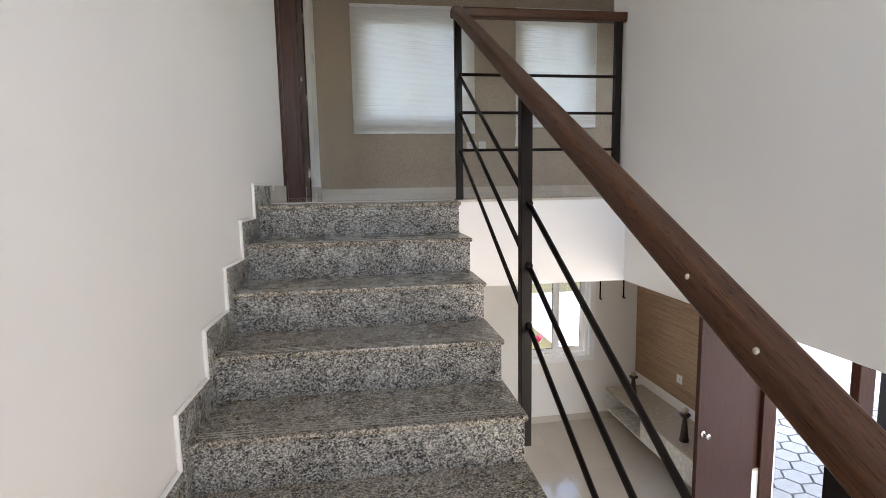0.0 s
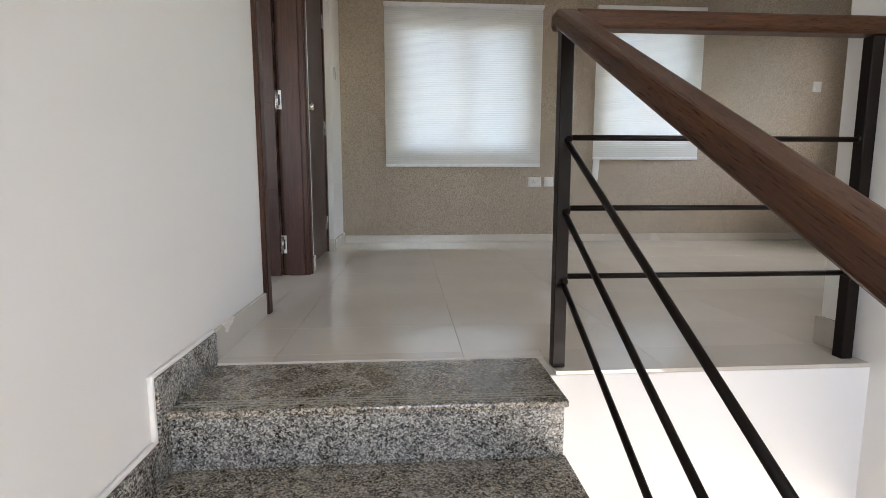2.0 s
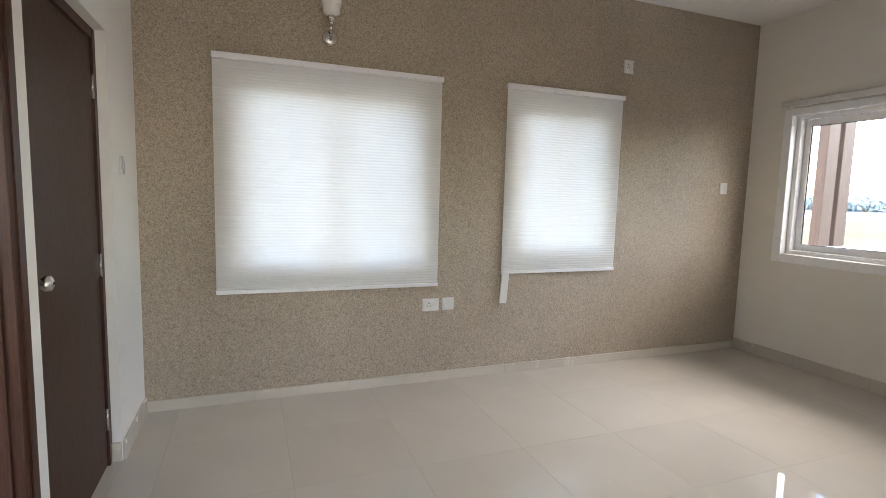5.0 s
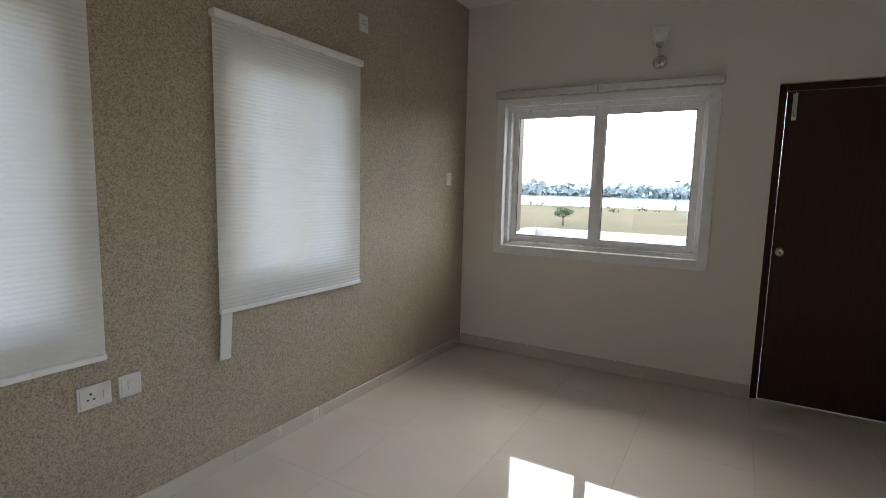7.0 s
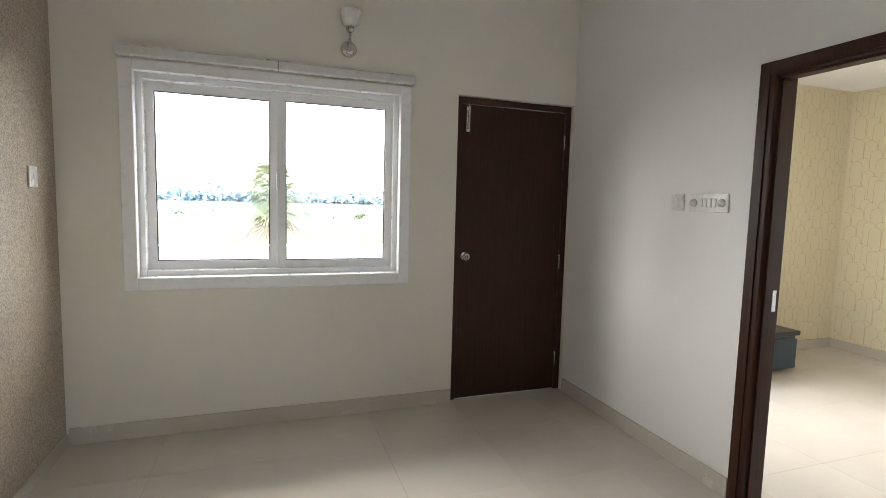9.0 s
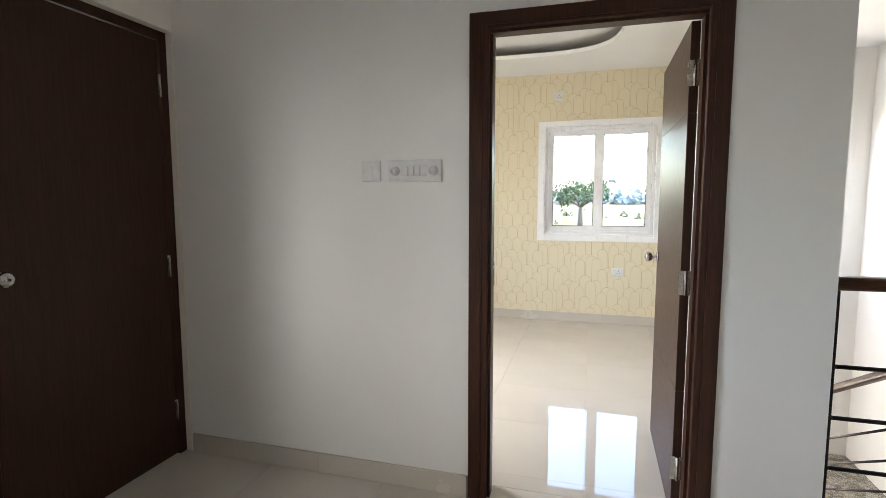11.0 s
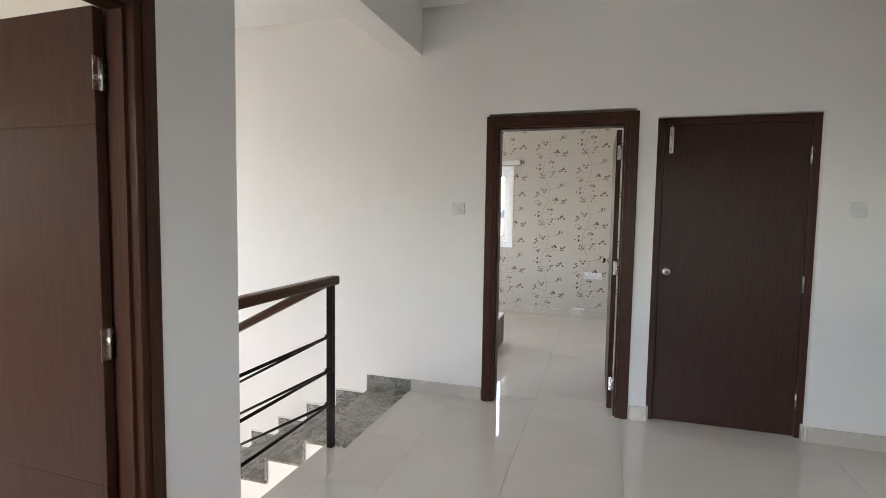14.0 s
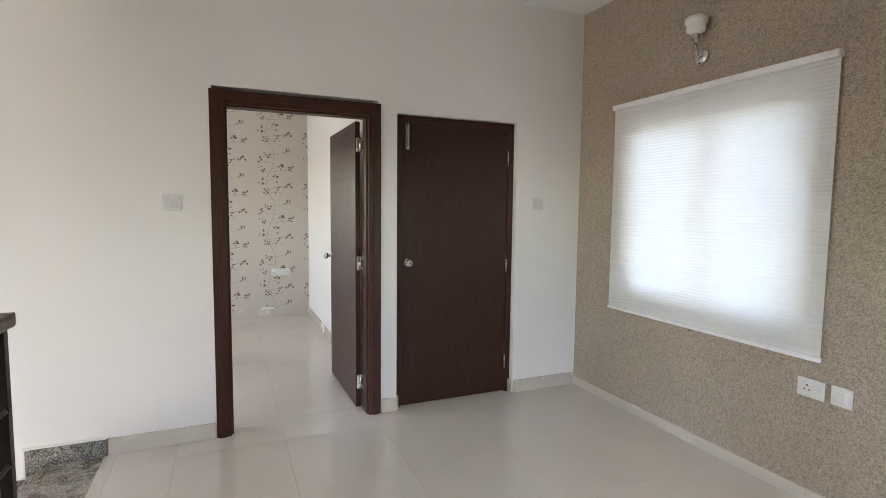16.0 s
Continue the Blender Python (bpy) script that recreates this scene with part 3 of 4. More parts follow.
def closed_door(name, m, u0, u1, top, label, knob_side, w_leaf):
    """Closed leaf in a thin dark frame, set back in a plastered reveal; local (u, depth towards the viewer, up)."""
    n = (m.to_3x3() @ Vector((0, 1, 0))).normalized()
    base = m @ Vector(((u0 + u1) / 2, w_leaf, 0))
    fr = thing("door_frame", base, "thin dark brown wooden frame of the closed door", "door frame", "closed door frames")
    t = 0.045
    for a, b in ((u0, u0 + t), (u1 - t, u1)):
        part("jamb", bbox(a, b, w_leaf - 0.06, w_leaf + 0.012, 0.0, top, 0.002, m), FRAME, fr)
    part("head", bbox(u0 + t, u1 - t, w_leaf - 0.06, w_leaf + 0.011, top - t, top, 0.002, m), FRAME, fr)
    d_ = thing(name, base, label, "door", "closed doors")
    a, b = u0 + t + 0.003, u1 - t - 0.003
    part("leaf", bbox(a, b, w_leaf - 0.038, w_leaf, 0.006, top - t - 0.003, 0.0015, m), DOOR, d_)
    ku = b - 0.042 if knob_side > 0 else a + 0.046
    lever_knob(d_, m @ Vector((ku, w_leaf, 1.05)), n)
    bu = b - 0.045 if knob_side > 0 else a + 0.045
    bolt = part("tower_bolt", bbox(bu - 0.014, bu + 0.014, w_leaf, w_leaf + 0.005, top - t - 0.19, top - t - 0.012, 0.001, m), CHROME, d_, "chrome tower bolt")
    part("bolt_rod", tube(B(), m @ Vector((bu, w_leaf + 0.011, top - t - 0.17)), m @ Vector((bu, w_leaf + 0.011, top - t + 0.004)), 0.005, seg=10), CHROME, bolt)
    hu = a - 0.003 if knob_side > 0 else b + 0.003
    for z in (0.24, 1.0, top - 0.26):
        bm = tube(B(), m @ Vector((hu, w_leaf + 0.006, z - 0.055)), m @ Vector((hu, w_leaf + 0.006, z + 0.055)), 0.0065, seg=10)
        box(bm, hu - 0.008, hu + 0.008, w_leaf, w_leaf + 0.003, z - 0.055, z + 0.055, m)
        part("hinge", bm, CHROME, d_, "chrome butt hinge")


closed_door("door_3", MX, D2[0], D2[1], D2[2] - 0.004, "closed dark brown laminate door set back in the wall", -1, -0.055)
ME = Matrix(((0, -1, 0, XE), (1, 0, 0, 0), (0, 0, 1, 0), (0, 0, 0, 1)))
closed_door("door_4", ME, DE[0], DE[1], DE[2] - 0.004, "closed dark brown laminate door to the balcony", 1, -0.045)


# ---- windows ----
def window(name, m, u0, u1, v0, v1, label, depth=0.09, trim=True, fw=0.036, sw=0.05):
    """Two-sash sliding window in local (u, depth towards the room, v); its room face lies at depth 0."""
    e = thing(name, m @ Vector(((u0 + u1) / 2, -depth, v0)), label, "window", "sliding windows", "structure")
    for a, b, c, d_ in ((u0, u0 + fw, v0, v1), (u1 - fw, u1, v0, v1), (u0 + fw, u1 - fw, v0, v0 + fw), (u0 + fw, u1 - fw, v1 - fw, v1)):
        part("window_frame", bbox(a, b, -depth - 0.06, -depth + 0.03, c, d_, 0.003, m), UPVC, e)
    mid = (u0 + u1) / 2
    for a, b, w in ((u0 + fw - 0.004, mid + sw * 0.06, -depth - 0.012), (mid - sw * 0.06, u1 - fw + 0.004, -depth - 0.042)):
        bm = B()
        for p, q, c, d_ in ((a, a + sw, v0 + fw - 0.004, v1 - fw + 0.004), (b - sw, b, v0 + fw - 0.004, v1 - fw + 0.004), (a + sw, b - sw, v0 + fw - 0.004, v0 + fw + sw), (a + sw, b - sw, v1 - fw - sw, v1 - fw + 0.004)):
            box(bm, p, q, w - 0.014, w + 0.014, c, d_, m)
        s = part("sash", bm, UPVC, e)
        gb = B()
        for p, q, c, d_ in ((a + sw, a + sw + 0.006, v0 + fw + sw, v1 - fw - sw), (b - sw - 0.006, b - sw, v0 + fw + sw, v1 - fw - sw), (a + sw + 0.006, b - sw - 0.006, v0 + fw + sw, v0 + fw + sw + 0.006), (a + sw + 0.006, b - sw - 0.006, v1 - fw - sw - 0.006, v1 - fw - sw)):
            box(gb, p, q, w - 0.005, w + 0.005, c, d_, m)
        part("gasket", gb, GASKET, s)
        g_ = part("pane", box(B(), a + sw + 0.004, b - sw - 0.004, w - 0.002, w + 0.002, v0 + fw + sw + 0.004, v1 - fw - sw - 0.004, m), GLASS, s)
        g_.visible_shadow = False
    part("latch", bbox(mid - 0.010, mid + 0.010, -depth + 0.003, -depth + 0.013, (v0 + v1) / 2 - 0.05, (v0 + v1) / 2 + 0.05, 0.003, m), UPVC, e, "white latch")
    if trim:
        t = 0.068
        for a, b, c, d_ in ((u0 - t, u0 + 0.004, v0 - 0.07, v1 + 0.055), (u1 - 0.004, u1 + t, v0 - 0.07, v1 + 0.055), (u0 + 0.004, u1 - 0.004, v1 - 0.004, v1 + 0.055)):
            part("trim", bbox(a, b, -0.05, 0.012, c, d_, 0.004, m, 2), UPVC, e)
        part("window_sill", bbox(u0 + 0.004, u1 - 0.004, -0.06, 0.016, v0 - 0.07, v0 + 0.004, 0.005, m, 2), UPVC, e)
    return e


window("window_1", ME, *WINE, "white two-pane sliding window looking over a lake")
MN = Matrix(((1, 0, 0, 0), (0, -1, 0, YN), (0, 0, 1, 0), (0, 0, 0, 1)))
window("window_2", MN, *WINA, "white sliding window hidden behind a blind", trim=False)
window("window_3", MN, *WINB, "white sliding window hidden behind a blind", trim=False)
MS = Matrix(((1, 0, 0, 0), (0, 1, 0, BSY), (0, 0, 1, 0), (0, 0, 0, 1)))
window("window_4", MS, *WINS, "white two-pane sliding bedroom window")
MW = Matrix(((0, 1, 0, BWX), (1, 0, 0, 0), (0, 0, 1, 0), (0, 0, 0, 1)))
window("window_5", MW, *WINW, "white sliding window in the floral bedroom wall")
MG = Matrix(((1, 0, 0, 0), (0, -1, 0, YN), (0, 0, 1, 0), (0, 0, 0, 1)))
window("window_6", MG, *GWIN, "white sliding window of the living room below")


# ---- blinds ----
def blind(x0, x1, z0, z1, label, cord=False):
    e = thing("window_blind", ((x0 + x1) / 2, YN - 0.03, z0), label, "blind", "pleated window blinds")
    bm, n = B(), int((z1 - z0 - 0.06) / 0.0195)
    yb, prev = YN - 0.022, None
    cols = 2
    for i in range(2 * n + 1):
        z = z0 + 0.022 + (z1 - z0 - 0.055) * i / (2 * n)
        y = yb - (0.0024 if i % 2 else 0.0)
        row = [bm.verts.new((x0 + 0.004 + (x1 - x0 - 0.008) * j / (cols - 1), y, z)) for j in range(cols)]
        if prev:
            for j in range(cols - 1):
                bm.faces.new((prev[j], prev[j + 1], row[j + 1], row[j]))
        prev = row
    part("fabric", bm, BLIND, e)
    part("headrail", bbox(x0, x1, YN - 0.05, YN - 0.004, z1 - 0.036, z1, 0.004), UPVC, e, "white headrail")
    part("bottom_rail", bbox(x0 + 0.002, x1 - 0.002, YN - 0.034, YN - 0.012, z0, z0 + 0.024, 0.004), UPVC, e, "white bottom rail")
    for dx in (-0.012, 0.012):
        xm = (x0 + x1) / 2
        part("bracket", bbox(xm + dx - 0.004, xm + dx + 0.004, YN - 0.03, YN - 0.016, z0 - 0.012, z0 + 0.002, 0.001), CHROME, e)
    if cord:
        m = Matrix.Translation((x0 + 0.045, YN - 0.02, z0 + 0.005)) @ Matrix.Rotation(radians(4), 4, "Y")
        part("fabric_tail", bbox(-0.032, 0.032, -0.004, 0.004, -0.235, 0.0, 0.003, m), BLIND, e, "loose white strip hanging below")


blind(0.409, 1.882, 0.717, 2.185, "wide white pleated blind drawn down over a bright window")
blind(2.388, 3.440, 0.790, 2.200, "narrow white pleated blind with a loose strip hanging", True)


# ---- stairs ----
st = thing("staircase", (0.52, -1.5, GZ), "grey granite staircase with white plastered side", "staircase")
NST = 10
bm = B()


def soffit(y):
    return TOPZ - 0.34 + (y - N1 - 0.03) * RISE / GO


yl = N1 + 0.028 - GO * NST
prof = [(-0.046, -0.034), (-0.046, -0.34), (N1 + 0.029, TOPZ - 0.34), (yl, soffit(yl))]
for k in reversed(range(NST)):
    zt = TOPZ - RISE * (k + 1) - 0.02
    prof += [(N1 + 0.028 - GO * (k + 1), zt), (N1 + 0.028 - GO * k, zt)]
prof.append((N1 + 0.028, -0.034))
ends = [[bm.verts.new((x, y, z)) for y, z in prof] for x in (0.0, 1.012)]
bm.faces.new(ends[0])
bm.faces.new(list(reversed(ends[1])))
for k in range(len(prof)):
    bm.faces.new((ends[0][k], ends[1][k], ends[1][k - 1], ends[0][k - 1]))
bmesh.ops.recalc_face_normals(bm, faces=bm.faces)
part("landing_core", box(B(), 0.0, 2.0, -4.39, yl - 0.001, TOPZ - RISE * NST - 0.2, TOPZ - RISE * NST - 0.0205), WHITE, st, "white plastered landing slab")
part("stair_body", bm, WHITE, st, "white plastered stair side")
for k in range(NST):
    y0, z = N1 - GO * k, TOPZ - RISE * k
    back = N1 + 0.335 if k == 0 else y0 + GO + 0.026
    t = part("tread", bbox(0.004, 1.030, y0, back, z - 0.020, z, 0.006, seg=2), TREADG, st)
    if k < 7:
        for gy in (0.030, 0.045, 0.060):
            part("groove", bbox(0.03, 1.015, y0 + gy - 0.002, y0 + gy + 0.002, z - 0.004, z + 0.0006, 0), DARKGRAN, t)
    part("riser", bbox(0.004, 1.020, y0 + 0.012, y0 + 0.030, z - RISE + 0.0005, z - 0.0205, 0.001), GRANITE, st)
    e1 = 0.104 if k == 0 else y0 + GO - 0.037
    part("skirting", bbox(0.0, 0.018, y0 - 0.035, e1, z - RISE, z + 0.100, 0.002), GRANITE, st, "stepped granite skirting")
    part("plaster_edge", bbox(0.0, 0.012, y0 - 0.050, y0 - 0.0352, z - RISE + 0.1002, z + 0.113, 0.003), WHITE, st, "white plaster bead along the skirting")
    part("plaster_edge", bbox(0.0, 0.012, y0 - 0.0350, e1 - 0.0155 if k else e1, z + 0.1002, z + 0.113, 0.003), WHITE, st, "white plaster bead along the skirting")
part("landing_slab", bbox(0.004, 1.99, -4.39, N1 - GO * NST + GO, TOPZ - RISE * NST - 0.02, TOPZ - RISE * NST, 0.004), TREADG, st, "granite half landing")

# ---- railing ----
PX, SL, SB = 1.066, 0.516, 0.548
RT = 1.042                                     # top of the level handrail
rl = thing("stair_railing", (PX, 0.0, 0), "dark brown steel railing with polished wooden handrail", "railing")


def rail_z(y):
    return RT + SL * min(0.0, y)


def round_rect(w, h, r):
    pts = []
    for cx, cy, a0 in ((w / 2 - r, h - r, 0), (-w / 2 + r, h - r, 90), (-w / 2 + r, r, 180), (w / 2 - r, r, 270)):
        for i in range(5):
            a = radians(a0 + 22.5 * i)
            pts.append((cx + r * math.cos(a), cy + r * math.sin(a)))
    return pts


RP = round_rect(0.066, 0.052, 0.014)
part("handrail", sweep(B(), [(p, q - 0.052) for p, q in RP], (PX, 0.040, rail_z(0)), (PX, 0.0, rail_z(0))), RAILX, rl)
part("handrail", sweep(B(), [(p, q * 1.1 - 0.057) for p, q in RP], (PX, 0.002, rail_z(0)), (PX, -3.05, RT - SL * 3.05)), RAILY, rl, "sloping reddish-brown wooden handrail")
part("handrail", sweep(B(), [(p, q - 0.052) for p, q in RP], (PX + 0.03, 0.015, rail_z(0)), (XC - 0.004, 0.015, rail_z(0))), RAILX, rl, "level reddish-brown wooden handrail")
for y, bot in ((0.0, 0.0), (-1.215, -0.83), (-2.39, -1.50)):
    s = 0.019
    px = PX
    top = rail_z(y) - (0.05 if y == 0 else 0.055)
    p_ = part("post", bbox(px - s, px + s, y - s, y + s, bot, top, 0.002), STEEL, rl)
    if y:
        part("post_clamp", bbox(1.0125, px - s, y - 0.04, y + 0.04, bot + 0.03, bot + 0.13, 0.002), STEEL, p_)
part("post", bbox(XC - 0.060, XC - 0.022, -0.004, 0.034, 0.0, RT - 0.053, 0.002), STEEL, rl)
for zb in (0.688, 0.482, 0.276):
    part("level_bar", tube(B(), (PX, 0.013, zb), (XC - 0.03, 0.013, zb), 0.0085, seg=10), STEEL, rl)
for zb in (0.683, 0.476, 0.270):
    part("sloping_bar", tube(B(), (PX + 0.006, 0.0, zb), (PX + 0.010, -1.215, zb - SB * 1.215), 0.0085, seg=10), STEEL, rl)
    part("sloping_bar", tube(B(), (PX + 0.010, -1.215, zb - SB * 1.215), (PX + 0.010, -2.95, zb - SB * 2.95), 0.0085, seg=10), STEEL, rl)

# weld beads where the bars meet the posts, and chips in the handrail's varnish
for zb in (0.688, 0.482, 0.276):
    part("weld", lathe(B(), [(0.0086, -0.006), (0.0116, -0.002), (0.011, 0.003), (0.0086, 0.007)], Matrix.Translation((PX + 0.022, 0.013, zb)) @ Matrix.Rotation(radians(90), 4, "Y"), 10), STEEL, rl)
    part("weld", lathe(B(), [(0.0086, -0.006), (0.0116, -0.002), (0.011, 0.003), (0.0086, 0.007)], Matrix.Translation((XC - 0.062, 0.013, zb)) @ Matrix.Rotation(radians(-90), 4, "Y"), 10), STEEL, rl)
    for y in (0.0, -1.215, -2.39):
        part("weld", lathe(B(), [(0.0086, -0.010), (0.0118, -0.003), (0.0112, 0.004), (0.0086, 0.012)], Matrix.Translation((PX + 0.008, y - 0.021, zb - SB * (-y + 0.021))) @ Matrix.Rotation(radians(60), 4, "X"), 10), STEEL, rl)
for y, up_ in ((-2.134, -0.014), (-2.279, -0.010)):
    part("varnish_chip", lathe(B(), [(0.0055, -0.002), (0.0045, 0.0012), (0.001, 0.0016)], Matrix.Translation((PX - 0.0325, y, rail_z(y) + up_)) @ Matrix.Rotation(radians(-90), 4, "Y"), 7), UNITTOP, rl, "small pale chip in the varnish")

# ---- skirting ----
SK = 0.098


def skirt(x0, x1, y0, y1, top=SK):
    """Tile skirting pieces along a wall foot."""
    along_x = x1 - x0 > y1 - y0
    length = max(x1 - x0, y1 - y0)
    k = max(1, round(length / 0.605))
    base = structure("baseboard", bbox(x0, x1, y0, y1, 0.0, top - 0.003, 0.001), GROUT, "beige polished tile skirting", "baseboard")
    for i in range(k):
        a, b = i / k, (i + 1) / k
        if along_x:
            bm = bbox(x0 + a * length + 0.0006, x0 + b * length - 0.0006, y0 - 0.002, y1 + 0.002, 0.0, top, 0.0015)
        else:
            bm = bbox(x0 - 0.002, x1 + 0.002, y0 + a * length + 0.0006, y0 + b * length - 0.0006, 0.0, top, 0.0015)
        part("tile", bm, SKIRT, base)


T = 0.012
skirt(0.014, XE - 0.014, YN - T, YN - 0.002, 0.070)
skirt(0.002, T, 2.805, YN - 0.014)
skirt(0.002, T, 1.74, 1.845)
skirt(0.002, T, 0.108, 0.678)
skirt(-0.045, -0.002, 1.852, 1.852 + T)
skirt(-0.045, -0.002, 2.798 - T, 2.798)
skirt(XE - T, XE - 0.002, 1.08, YN - 0.014)
skirt(3.41, XE - 0.014, YS + 0.002, YS + T)
skirt(XC + 0.002, 2.42, YS + 0.002, YS + T)
skirt(XC - T, XC - 0.002, 0.04, YS + T)
skirt(2.152, BSX - 0.002, BSY + 0.002, BSY + T)
skirt(2.152, 2.152 + T, BSY + 0.014, -0.02)
skirt(BSX - T, BSX - 0.002, BSY + 0.014, 0.02)
skirt(BWX + 0.002, BWX + T, -2.38, BWY - 0.014)
skirt(BWX + 0.014, -0.16, BWY - T, BWY - 0.002)


# ---- switches, sockets ----
def plate(m, u, v, w, h, label, kind):
    """A wall plate in local (u, out of the wall, v) with its rockers or socket holes."""
    e = thing("switch_plate" if kind != "socket" else "power_socket", m @ Vector((u, 0.0, v)), label, "switch" if kind != "socket" else "socket", "wall plates")
    pl = part("cover", bbox(u - w / 2, u + w / 2, 0.0, 0.010, v - h / 2, v + h / 2, 0.003, m, 2), PLATE, e)
    part("inner_frame", bbox(u - w / 2 + 0.009, u + w / 2 - 0.009, 0.009, 0.0125, v - h / 2 + 0.011, v + h / 2 - 0.011, 0.0012, m), PLATE, e)
    if kind == "socket":
        for du, dv, r in ((0, 0.014, 0.0048), (-0.011, -0.008, 0.004), (0.011, -0.008, 0.004)):
            c = m @ Vector((u + du - w * 0.12, 0.012, v + dv))
            part("socket_hole", tube(B(), c, m @ Vector((u + du - w * 0.12, 0.0131, v + dv)), r, seg=10), DARKHOLE, pl)
        part("rocker", bbox(u + w * 0.24, u + w * 0.40, 0.012, 0.016, v - 0.018, v + 0.018, 0.001, m), PLATE, e)
    elif kind == "rocker":
        for du in (-0.012, 0.012):
            part("rocker", bbox(u + du - 0.011, u + du + 0.011, 0.012, 0.017, v - 0.02, v + 0.02, 0.0015, m), PLATE, e)
    elif kind == "board":
        for du in (-0.043, -0.014, 0.014, 0.043):
            part("rocker", bbox(u + du - 0.0125, u + du + 0.0125, 0.012, 0.0175, v - 0.022, v + 0.022, 0.0015, m), PLATE, e)
        for du in (-0.088, 0.088):
            mm = m @ Matrix.Translation((u + du, 0.0122, v)) @ Matrix.Rotation(radians(-90), 4, "X")
            k = part("dial", lathe(B(), [(0.021, 0.0), (0.020, 0.008), (0.012, 0.010), (0.011, 0.018), (0.002, 0.019)], mm), PLATE, e, "round regulator dial")
    elif kind == "blank":
        part("rocker", bbox(u - 0.012, u + 0.012, 0.012, 0.016, v - 0.018, v + 0.018, 0.001, m), PLATE, e)


MWALL = Matrix(((0, 1, 0, 0.0005), (1, 0, 0, 0), (0, 0, 1, 0), (0, 0, 0, 1)))
MNW = Matrix(((1, 0, 0, 0), (0, -1, 0, YN - 0.0005), (0, 0, 1, 0), (0, 0, 0, 1)))
MSW = Matrix(((1, 0, 0, 0), (0, 1, 0, YS + 0.0005), (0, 0, 1, 0), (0, 0, 0, 1)))
plate(MWALL, 0.476, 1.455, 0.098, 0.092, "white double rocker switch beside the doorway", "rocker")
plate(MWALL, 3.000, 1.480, 0.085, 0.092, "blank white plate beside the closed door", "blank")
plate(MNW, 1.836, 0.576, 0.125, 0.092, "white power socket below the blind", "socket")
plate(MNW, 1.972, 0.578, 0.090, 0.092, "square white plate beside the socket", "blank")
plate(MNW, 3.483, 2.440, 0.088, 0.105, "white socket high on the beige wall", "socket")
plate(MNW, 4.622, 1.500, 0.088, 0.100, "white plate near the room corner", "blank")
plate(MSW, 3.856, 1.462, 0.090, 0.092, "white switch plate beside a switchboard", "blank")
plate(MSW, 3.650, 1.460, 0.245, 0.096, "white switchboard with rockers and two dials", "board")
MSB = Matrix(((1, 0, 0, 0), (0, 1, 0, BSY + 0.0005), (0, 0, 1, 0), (0, 0, 0, 1)))
plate(MSB, 2.62, 0.56, 0.125, 0.09, "white power socket on the yellow wallpaper", "socket")
plate(MSB, 3.27, 2.42, 0.09, 0.09, "white socket high on the yellow wallpaper", "socket")
MWB = Matrix(((0, 1, 0, BWX + 0.0005), (1, 0, 0, 0), (0, 0, 1, 0), (0, 0, 0, 1)))
plate(MWB, 1.41, 0.585, 0.24, 0.09, "white switchboard on the floral wallpaper", "board")
plate(MWB, 1.235, 0.065, 0.16, 0.12, "white box plate low on the floral wall", "blank")


# ---- wall lamps, rods ----
def wall_lamp(m, label):
    """Chrome disc with a cup arm and an opal lamp glass standing on it; local (u, out, up)."""
    e = thing("wall_lamp", m @ Vector((0, 0, 0)), label, "wall lamp", "wall lamps")
    q = m @ Matrix.Rotation(radians(-90), 4, "X")
    pl = part("wall_plate", lathe(B(), [(0.050, 0.0), (0.050, 0.008), (0.044, 0.015), (0.026, 0.019), (0.002, 0.020)], q), CHROME, e, "round chrome wall plate")
    bm = B()
    pts = [m @ Vector((0, 0.018 + 0.045 * math.sin(a), -0.01 + 0.10 * (1 - math.cos(a)))) for a in (math.pi / 2 * i / 6 for i in range(7))]
    for p, r in zip(pts, pts[1:]):
        tube(bm, p, r, 0.008, seg=10)
    part("arm", bm, CHROME, e)
    up = m @ Matrix.Translation((0, 0.063, 0.085))
    part("holder", lathe(B(), [(0.014, 0.0), (0.024, 0.010), (0.026, 0.030), (0.022, 0.040)], up), CHROME, e)
    part("shade", lathe(B(), [(0.024, 0.036), (0.050, 0.050), (0.055, 0.080), (0.055, 0.092), (0.062, 0.097), (0.064, 0.128), (0.056, 0.136), (0.004, 0.138)], up, 24), BULB, e, "opal glass shade")


wall_lamp(MNW @ Matrix.Translation((1.108, 0, 2.352)), "chrome wall lamp with opal shade above the blind")
MEW = Matrix(((0, -1, 0, XE - 0.0005), (1, 0, 0, 0), (0, 0, 1, 0), (0, 0, 0, 1)))
wall_lamp(MEW @ Matrix.Translation((1.822, 0, 2.365)), "chrome wall lamp with opal shade above the window")
MH = MEW @ Matrix.Translation((2.243, 0.0, 2.21))
e = thing("roller_blind_rail", MH @ Vector((0, 0, 0)), "cream roller blind rail mounted above the window", "blind rail")
part("rail", bbox(-0.85, 0.85, 0.004, 0.048, -0.028, 0.028, 0.010, MH, 3), PLATE, e)
for u in (-0.70, -0.05, 0.06, 0.70):
    part("bracket", bbox(u - 0.009, u + 0.009, 0.0, 0.030, 0.026, 0.036, 0.002, MH), CHROME, e)
part("rail_joint", bbox(-0.002, 0.002, 0.010, 0.0495, -0.0285, 0.0285, 0, MH), GASKET, e)
MH = MWB @ Matrix.Translation((-0.43, 0.0, 2.15))
e = thing("roller_blind_rail", MH @ Vector((0, 0, 0)), "cream roller blind rail above the bedroom window", "blind rail")
part("rail", bbox(-0.80, 0.80, 0.004, 0.06, -0.033, 0.033, 0.010, MH, 3), PLATE, e)

